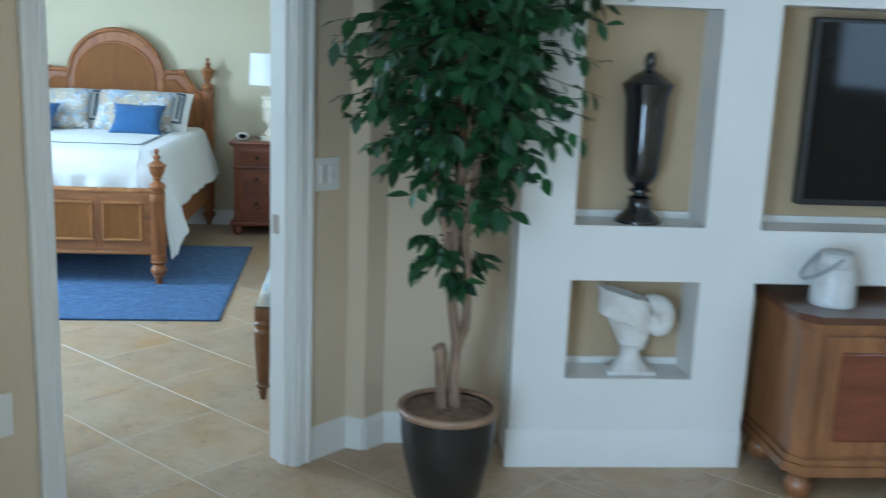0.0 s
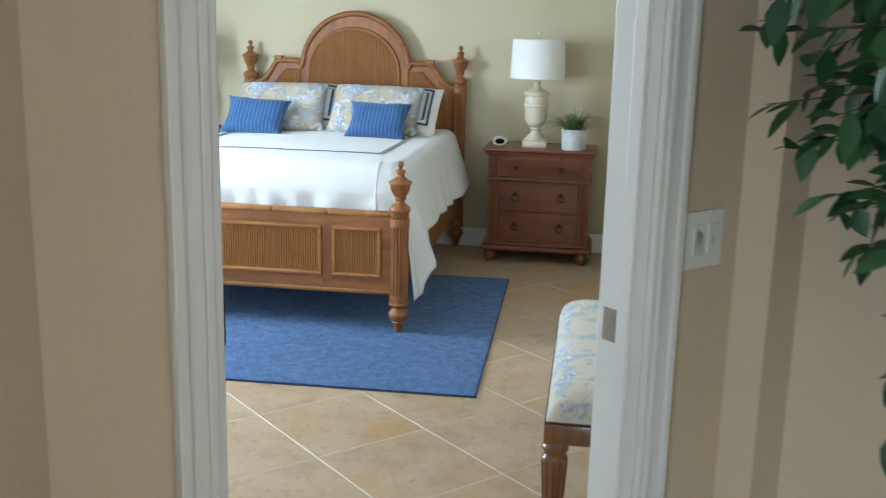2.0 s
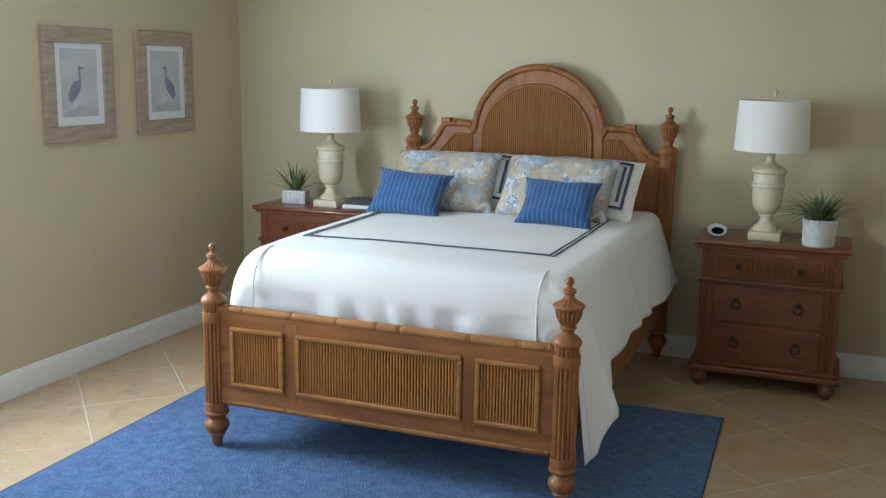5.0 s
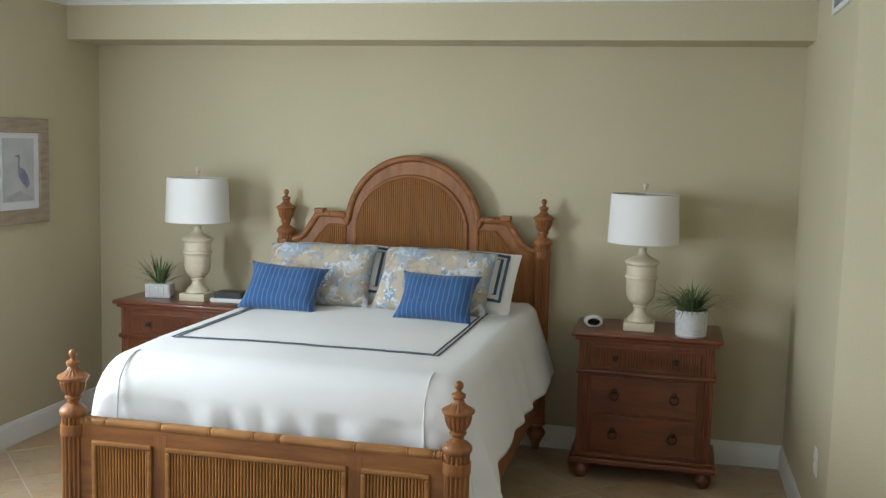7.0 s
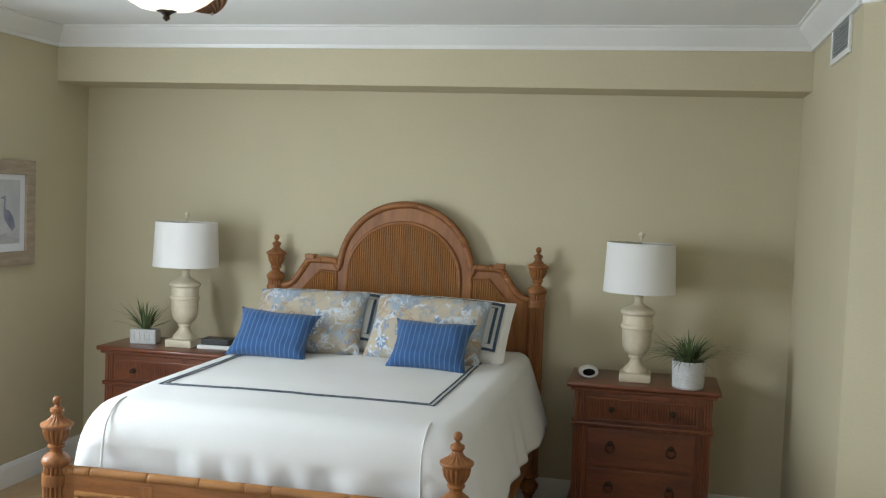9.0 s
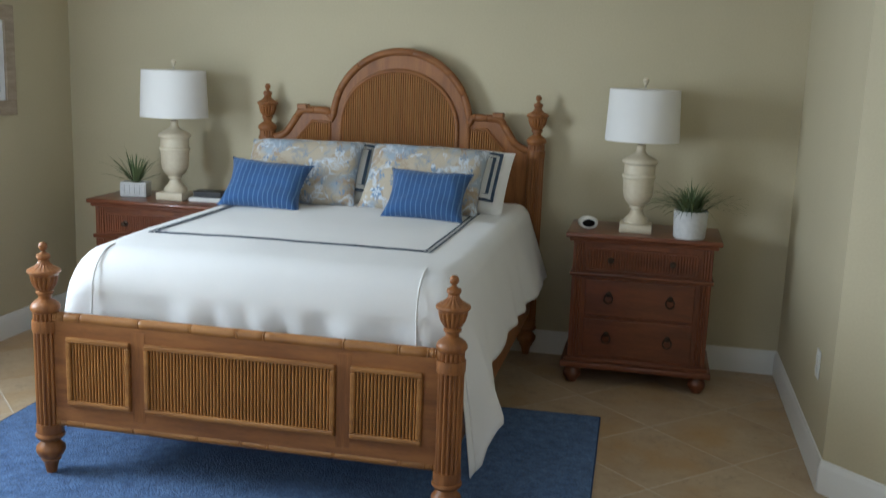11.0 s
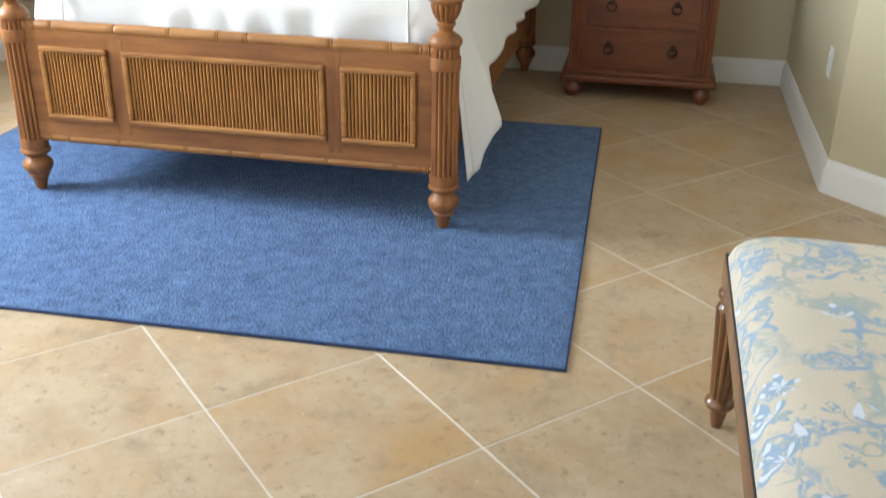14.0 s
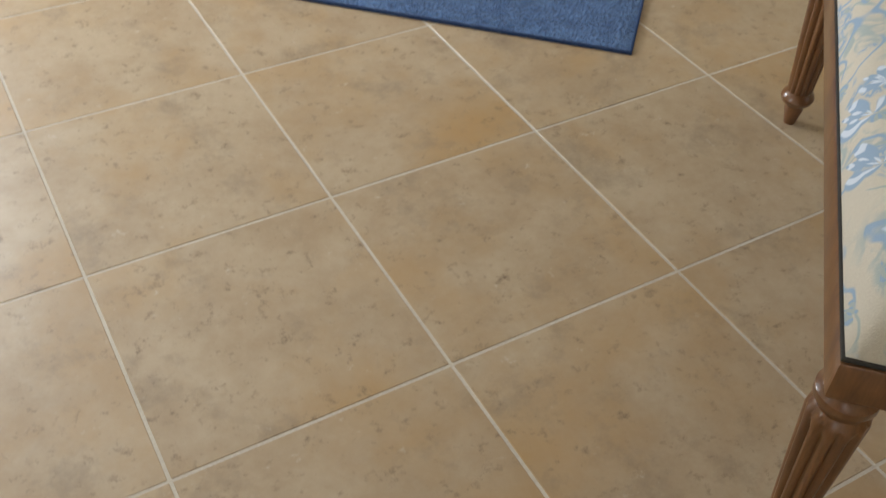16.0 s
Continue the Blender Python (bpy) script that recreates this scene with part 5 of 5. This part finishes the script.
# ---- ceiling fan ----
def ceiling_fan(place):
    fan = thing("ceiling_fan", place, 0, "bronze ceiling fan with woven palm blades and lit frosted globe", "ceiling fan")
    part("canopy", lathe([(0.001, 0), (0.085, 0), (0.085, -0.02), (0.06, -0.045), (0.02, -0.06), (0.001, -0.06)], 32), M_IRON, fan, "", 40)
    part("rod", lathe([(0.013, -0.05), (0.013, -0.17)], 16), M_IRON, fan, "", 40)
    part("motor", lathe([(0.001, -0.15), (0.06, -0.155), (0.105, -0.17), (0.115, -0.20), (0.11, -0.235), (0.08, -0.250), (0.05, -0.255), (0.001, -0.255)], 40), M_IRON, fan, "dark bronze motor housing", 40)
    part("globe", lathe([(0.05, -0.258), (0.11, -0.262), (0.156, -0.270), (0.166, -0.280), (0.160, -0.295), (0.146, -0.315), (0.120, -0.338), (0.085, -0.358), (0.03, -0.368), (0.001, -0.369)], 48), M_GLOBE, fan, "lit frosted glass bowl", 50)
    part("finial", lathe([(0.032, -0.360), (0.034, -0.367), (0.016, -0.375), (0.009, -0.383), (0.012, -0.391), (0.001, -0.399)], 20), M_IRON, fan, "bronze finial", 40)
    for k in range(5):
        ang = radians(31 + 72 * k)
        m = Matrix.Rotation(ang, 4, "Z")
        arm = part("blade_arm", tube([m @ Vector((0.09, 0, -0.225)), m @ Vector((0.16, 0, -0.238)), m @ Vector((0.22, 0, -0.234))], [0.014, 0.011, 0.014], 8), M_IRON, fan, "", 40)
        bm = bmesh.new()
        n = 22
        rows = []
        for i in range(n + 1):
            q = i / n
            x = 0.18 + 0.50 * q
            half = 0.10 * math.sin(math.pi * min(1.0, 0.10 + q * 0.90)) ** 0.55 * (1 - 0.12 * q) if q < 0.999 else 0.004
            row = []
            for j in range(17):
                u = -1 + j / 8
                ripple = 0.0035 * (1 if j % 2 else -1) * (1 - abs(u) ** 6)
                row.append(bm.verts.new(m @ Vector((x, u * half, -0.232 + ripple - 0.03 * u * half / 0.1 - 0.02 * q * q))))
            rows.append(row)
        ring_faces(bm, rows, close=False)
        bl = part("blade", bm, M_PALM, fan, "woven palm-leaf blade")
        so = bl.modifiers.new("thickness", "SOLIDIFY")
        so.thickness = 0.008
        part("pull_clip", lathe([(0.004, -0.012), (0.004, 0.0)], 8), M_NICKEL, bl).location = m @ Vector((0.63, 0.0, -0.258))


ceiling_fan((-1.225, 0.75, H))

# ---- built-in wall unit in the hall ----
M_NICHE = mat("niche_tan_paint", (0.47, 0.365, 0.225), (0.44, 0.34, 0.205), scale=1.3, rough=0.75, bump=0.25, bump_scale=90, fine=0.06)


def wall_unit():
    u = tagged(new("wall_unit"), "white painted built-in wall unit with open niches", "wall unit")
    u.matrix_basis = pose(0.032, 0, 0)
    F, B, L, R = -1.61, -1.40, 1.57, 5.45
    for x0, x1 in ((L, 1.785), (2.305, 2.53), (4.50, R)):
        part("upright", boxed(x0, x1, F, B, 0, H), M_WHITE, u)
    for x0, x1, z0, z1 in ((1.785, 2.305, 0, 0.375), (1.785, 2.305, 0.78, 1.0), (1.785, 2.305, 1.835, H), (2.53, 4.50, 0.78, 0.995), (2.53, 4.50, 1.86, H)):
        part("cross_panel", boxed(x0, x1, F, B, z0, z1), M_WHITE, u)
    part("niche_back", boxed(1.6, 4.7, B, B + 0.034, 0, H), M_NICHE, u, "tan painted niche back")
    for x0, x1 in ((L - 0.012, 2.53),):
        part("plinth", sweep([(0, 0), (0.012, 0), (0.012, 0.14), (0.006, 0.155), (0, 0.158)], (x0, F), (x1, F), -1), M_WHITE, u, "", 40)
    for x0, x1, z in ((1.785, 2.305, 0.375), (1.785, 2.305, 1.0), (2.53, 4.50, 0.995)):
        part("shelf_lip", boxed(x0, x1, B - 0.012, B, z, z + 0.03, 0.003), M_WHITE, u)


wall_unit()

tv = thing("television", (3.36, -1.455, 1.085), 0, "black flat-screen television in white wall niche", "television")
part("housing", boxed(-0.61, 0.61, -0.045, 0.02, 0, 0.74, 0.006, 2), M_BLACK, tv)
part("screen", boxed(-0.592, 0.592, -0.0475, -0.044, 0.025, 0.722), M_SCREEN, tv, "glossy black screen")
part("stand_plate", boxed(-0.25, 0.25, 0.02, 0.05, 0.10, 0.60), M_BLACK, tv)

ur = thing("urn", (2.095, -1.505, 1.0), 0, "tall glossy black lidded urn in wall niche", "urn")
part("foot", lathe([(0.001, 0), (0.092, 0.0), (0.092, 0.012), (0.083, 0.022), (0.066, 0.035), (0.049, 0.055), (0.043, 0.085), (0.049, 0.100), (0.028, 0.108), (0.024, 0.118), (0.043, 0.124), (0.043, 0.132), (0.026, 0.140), (0.001, 0.140)], 48), M_URN, ur, "", 40)
part("body", lathe([(0.001, 0.140), (0.026, 0.140), (0.034, 0.152), (0.056, 0.170), (0.068, 0.200), (0.075, 0.28), (0.080, 0.38), (0.083, 0.46), (0.088, 0.50), (0.100, 0.535), (0.102, 0.545), (0.001, 0.545)], 48), M_URN, ur, "", 40)
part("lid", lathe([(0.001, 0.545), (0.099, 0.545), (0.094, 0.552), (0.086, 0.556), (0.066, 0.575), (0.038, 0.590), (0.021, 0.600), (0.017, 0.612), (0.022, 0.622), (0.020, 0.650), (0.011, 0.664), (0.001, 0.668)], 48), M_URN, ur, "domed lid with knob", 40)


def shell_vase(place):
    p = thing("shell_vase", place, 0, "white plaster shell-shaped vase in wall niche", "vase")
    bm = bmesh.new()
    box(bm, -0.10, 0.10, -0.055, 0.055, 0, 0.018, 0.005, 2)
    lathe([(0.075, 0.018), (0.070, 0.035), (0.055, 0.05), (0.042, 0.075), (0.040, 0.10), (0.05, 0.12)], 24, bm=bm)
    part("base", bm, M_SHELL, p, "", 40)
    bm = bmesh.new()
    rows = []
    for k in range(20):
        q = k / 19
        cx, cz = 0.01 - 0.050 * q ** 1.2, 0.10 + 0.235 * q
        r = 0.048 + 0.068 * math.sin(q * 1.5) + 0.008 * q
        rows.append([bm.verts.new((cx + r * math.cos(a) * (1.0 - 0.1 * q), r * 0.62 * math.sin(a), cz + 0.03 * q * math.cos(a) * -1 + 0.003 * math.sin(a * 11))) for a in [2 * math.pi * i / 32 for i in range(32)]])
    inner = [[bm.verts.new(Vector((v.co.x * 0.9 - 0.006, v.co.y * 0.86, v.co.z - 0.012 - 0.05 * s))) for v in rows[-1]] for s in (0, 1, 2)]
    ring_faces(bm, rows + inner)
    part("bowl", bm, M_SHELL, p, "", 40)
    pts, rad = [], []
    for k in range(40):
        a = k / 39 * 2.6 * math.pi
        rr = 0.052 * math.exp(-0.20 * a)
        pts.append((0.098 + rr * math.cos(-a + 2.2), -0.01, 0.222 + rr * 1.35 * math.sin(-a + 2.2)))
        rad.append(0.050 * math.exp(-0.16 * a) + 0.004)
    part("scroll", tube(pts, rad, 14, up=(0, 1, 0.01)), M_SHELL, p, "ribbed spiral scroll", 50)


shell_vase((2.10, -1.52, 0.3755))


def sideboard():
    s = thing("sideboard", (3.355, -1.70, 0), 0, "brown wooden sideboard with panelled doors on bun feet under television", "sideboard")
    hw, f, b, h = 0.70, -0.22, 0.26, 0.735
    c = 0.05

    def canted(out, z0, z1, bm=None):
        return prism([(-hw - out, b), (-hw - out, f + c), (-hw + c - out * 0.4, f - out), (hw - c + out * 0.4, f - out), (hw + out, f + c), (hw + out, b)], z0, z1, bm)

    part("top", canted(0.022, h - 0.028, h), M_OAKTOP, s, "dark polished top")
    bm = canted(0.016, h - 0.046, h - 0.030)
    canted(0.008, h - 0.062, h - 0.047, bm)
    part("cornice", bm, M_OAK, s)
    part("body", canted(0.0, 0.17, h - 0.062), M_OAK, s)
    bm = canted(0.012, 0.145, 0.17)
    canted(0.024, 0.105, 0.144, bm)
    part("plinth", bm, M_OAK, s)
    for x in (-hw + 0.05, hw - 0.05):
        for y in (f + 0.05, b - 0.06):
            o = part("foot", lathe([(0.04, 0.105), (0.04, 0.095), (0.034, 0.088), (0.048, 0.07), (0.055, 0.045), (0.048, 0.02), (0.034, 0.0)], 24), M_OAK, s, "turned bun foot", 40)
            o.location = (x, y, 0)
    for x0, x1 in ((-0.63, -0.22), (-0.205, 0.205), (0.22, 0.63)):
        d = part("door", boxed(x0, x1, f - 0.018, f, 0.19, h - 0.075, 0.004, 2), M_OAK, s)
        part("door_panel", boxed(x0 + 0.06, x1 - 0.06, f - 0.026, f - 0.018, 0.25, h - 0.135, 0.007, 3), M_RED, d, "raised reddish panel")
        k = lathe([(0.006, 0), (0.006, 0.012), (0.014, 0.018), (0.012, 0.026), (0.001, 0.028)], 16)
        bmesh.ops.transform(k, matrix=Matrix.Translation((x1 - 0.03, f - 0.018, 0.45)) @ Matrix.Rotation(radians(90), 4, "X"), verts=k.verts[:])
        part("knob", k, M_IRON, d, "dark bronze knob", 40)


sideboard()

jar = thing("lidded_jar", (2.82, -1.74, 0.735), 20, "white ceramic lidded jar with bail handle on sideboard", "jar")
prof = [(0.001, 0), (0.082, 0.0), (0.086, 0.008)]
for k in range(10):
    prof += [(0.086 - 0.0006 * k, 0.014 + k * 0.013), (0.0845 - 0.0006 * k, 0.020 + k * 0.013)]
prof += [(0.080, 0.15), (0.062, 0.160), (0.058, 0.170), (0.060, 0.195), (0.055, 0.198), (0.001, 0.198)]
part("body", lathe(prof, 48), M_POTW, jar, "", 40)
part("lid", lathe([(0.064, 0.198), (0.066, 0.204), (0.05, 0.212), (0.02, 0.216), (0.001, 0.217)], 32), M_POTW, jar, "", 40)
part("bail_handle", tube([(-0.03 - 0.13 * math.sin(a), 0.062 * math.cos(a), 0.190 - 0.075 * math.sin(a)) for a in [math.pi * k / 16 for k in range(17)]], 0.0075, 8), M_VENT, jar, "grey wire handle", 40)


# ---- artificial ficus tree ----
M_TWIG = mat("dark_twig", (0.075, 0.065, 0.035), (0.05, 0.045, 0.025), scale=20, rough=0.8)


def ficus(place):
    t = thing("ficus_tree", place, 0, "artificial ficus tree with dark green leaves in black pot beside doorway", "potted tree")
    prof = [(0.001, 0.0), (0.106, 0.0), (0.116, 0.012), (0.153, 0.17), (0.164, 0.27), (0.166, 0.335), (0.166, 0.350)]
    prof = [(r * 1.07, z) for r, z in prof]
    pot = part("pot", lathe(prof + [(0.166, 0.350), (0.164, 0.315), (0.001, 0.315)], 56), M_POTB, t, "black glazed pot", 40)
    part("rim", lathe([(0.178, 0.332), (0.188, 0.336), (0.193, 0.349), (0.188, 0.360), (0.174, 0.362), (0.166, 0.355), (0.166, 0.332)], 56), M_RIM, pot, "tan rolled rim", 40)
    part("soil", lathe([(0.001, 0.352), (0.08, 0.350), (0.164, 0.344), (0.164, 0.316), (0.001, 0.316)], 32), M_SOIL, t, "brown moss")
    rnd = random.Random(21)
    trunks = [[(-0.025, 0, 0.28), (-0.03, 0.0, 0.42), (-0.035, 0.0, 0.56), (-0.045, -0.005, 0.585)],
              [(0.03, 0.01, 0.28), (0.015, 0.01, 0.45), (0.02, 0.0, 0.60), (-0.002, 0, 0.75), (-0.005, 0.01, 0.95), (0.02, 0.02, 1.25), (0.0, 0.03, 1.6), (0.03, 0.0, 1.95)],
              [(0.018, 0.01, 0.55), (0.05, 0.0, 0.66), (0.055, 0.01, 0.80), (0.035, 0.02, 1.0), (0.08, 0.0, 1.35), (0.12, -0.02, 1.7)],
              [(0.0, 0.0, 0.85), (-0.06, -0.02, 1.1), (-0.10, -0.02, 1.4), (-0.14, 0.0, 1.75)]]
    rads = [[0.022, 0.021, 0.024, 0.026], [0.024, 0.021, 0.020, 0.019, 0.018, 0.016, 0.012, 0.006], [0.017, 0.017, 0.016, 0.015, 0.012, 0.006], [0.012, 0.011, 0.009, 0.005]]
    for p, r in zip(trunks, rads):
        part("trunk", tube([(x, y, z) for x, y, z in p], r, 12), M_BARK, t, "grey-brown knotted stem", 60)
    twigs = bmesh.new()
    spots = []

    def spread_at(z):
        if z < 0.85:
            return 0.15
        if z < 1.15:
            return 0.15 + (z - 0.85) * 0.30
        if z < 1.45:
            return 0.24 + (z - 1.15) * 0.68
        return 0.445 + 0.07 * math.sin((z - 1.45) * 2.4)

    for k in range(400):
        q = rnd.random() ** 0.6
        z = 1.07 + 1.17 * q if k > 10 else 0.87 + 0.012 * k
        az = rnd.uniform(0, 2 * math.pi)
        reach = spread_at(z) * rnd.uniform(0.4, 1.08)
        z0 = z - rnd.uniform(0.0, 0.10)
        a = Vector((0.03 * math.cos(az) + 0.02, 0.03 * math.sin(az), z0))
        b = Vector((0.02 + reach * math.cos(az), min(0.42, reach * math.sin(az)), z - rnd.uniform(-0.02, 0.10)))
        mid = a.lerp(b, 0.5) + Vector((0, 0, 0.05))
        tube([a, mid, b], [0.003, 0.002, 0.001], 5, twigs)
        n = rnd.randint(9, 13)
        for i in range(n):
            f = 0.15 + 0.85 * (i + rnd.random() * 0.6) / n
            p = (a.lerp(mid, f * 2) if f < 0.5 else mid.lerp(b, f * 2 - 1))
            spots.append((p, az + rnd.choice((-1, 1)) * rnd.uniform(0.3, 1.3), rnd.uniform(-1.35, 0.15), rnd.uniform(0.7, 1.15), rnd.uniform(-0.8, 0.8)))
    tagged(part("twig", twigs, M_TWIG, t), kind="stuff")
    L, W = 0.080, 0.039
    shape = [(0.0, 0.0), (0.18, 0.62), (0.42, 1.0), (0.68, 0.78), (0.88, 0.34), (1.0, 0.0)]
    verts, faces = [], []
    for k, (x, wv) in enumerate(shape):
        zz = -0.006 * x * x
        verts += [(x * L, wv * W / 2, zz + 0.005 * wv), (x * L, 0, zz), (x * L, -wv * W / 2, zz + 0.005 * wv)]
    for k in range(len(shape) - 1):
        i = 3 * k
        faces += [(i, i + 1, i + 4, i + 3), (i + 1, i + 2, i + 5, i + 4)]
    leaf = bpy.data.meshes.new("leaf")
    leaf.from_pydata(verts, [], faces)
    leaf.materials.append(M_LEAF)
    for p in leaf.polygons:
        p.use_smooth = True
    crown_v, crown_f = [], []
    spots.sort(key=lambda s: s[0].y)
    for k, (p, az, tilt, sc, roll) in enumerate(spots):
        m = Matrix.Translation(p) @ Matrix.Rotation(az, 4, "Z") @ Matrix.Rotation(-tilt, 4, "Y") @ Matrix.Rotation(roll, 4, "X") @ Matrix.Scale(sc, 4)
        if k < 290:
            o = part("leaf", leaf, None, t)
            o.matrix_local = m
        else:
            base = len(crown_v)
            crown_v += [tuple(m @ Vector(q)) for q in verts]
            crown_f += [tuple(base + i for i in fc) for fc in faces]
    me = bpy.data.meshes.new("crown")
    me.from_pydata(crown_v, [], crown_f)
    me.materials.append(M_LEAFC)
    for p in me.polygons:
        p.use_smooth = True
    tagged(part("crown", me, None, t, "dense dark green leaves"), kind="stuff")


def island_leaf():
    m = bpy.data.materials.new("dark_green_leaf_crown")
    m.use_nodes = True
    n, l = m.node_tree.nodes, m.node_tree.links
    g = n.new("ShaderNodeNewGeometry")
    r = n.new("ShaderNodeValToRGB")
    r.color_ramp.elements[0].color, r.color_ramp.elements[1].color = rgb((0.013, 0.042, 0.016)), rgb((0.032, 0.098, 0.024))
    l.new(g.outputs["Random Per Island"], r.inputs[0])
    b = n["Principled BSDF"]
    l.new(r.outputs[0], b.inputs["Base Color"])
    b.inputs["Roughness"].default_value = 0.5
    return m


M_LEAFC = island_leaf()
ficus((1.330, -1.87, 0))


# ---- floor: tiles laid on the diagonal ----
floor = structure("floor", boxed(-3.45, 5.7, -7.7, 3.75, -0.16, -0.0010), M_GROUT)
T, GAP = 0.5, 0.0050
tm = finish("tile", boxed(-T / 2 + GAP / 2, T / 2 - GAP / 2, -T / 2 + GAP / 2, T / 2 - GAP / 2, -0.009, 0.0, 0.0015, 1), M_TILE)
rnd = random.Random(3)
spots = []
for i in range(-40, 41):
    for j in range(-40, 41):
        # tile between lattice nodes (i, j) and (i + 1, j + 1)
        a, b = i + 0.5, j + 0.5
        x, y = T * (a + b) * R2, T * (a - b) * R2 + 0.037
        bed_zone = -3.35 < x < 2.3 and -2.5 < y < 3.65
        hall_zone = -0.2 < x < 5.6 and -7.6 < y <= -1.2
        if bed_zone or hall_zone:
            spots.append((x, y, max(0, -y - 2.6) * 10 + abs(x - 0.2)))
spots.sort(key=lambda s: s[2])
for x, y, k in spots[:295]:
    o = part("tile", tm, None, floor)
    o.matrix_basis = pose(x, y, rnd.uniform(-0.0004, 0.0004), 0, 0, 45 + 90 * rnd.randrange(4))
bm = bmesh.new()
for x, y, k in spots[295:]:
    box(bm, -T / 2 + GAP / 2, T / 2 - GAP / 2, -T / 2 + GAP / 2, T / 2 - GAP / 2, -0.009, 0.0, m=pose(x, y, 0, 0, 0, 45))
if spots[295:]:
    tagged(part("tiles", bm, M_TILE, floor), kind="stuff")
else:
    bm.free()
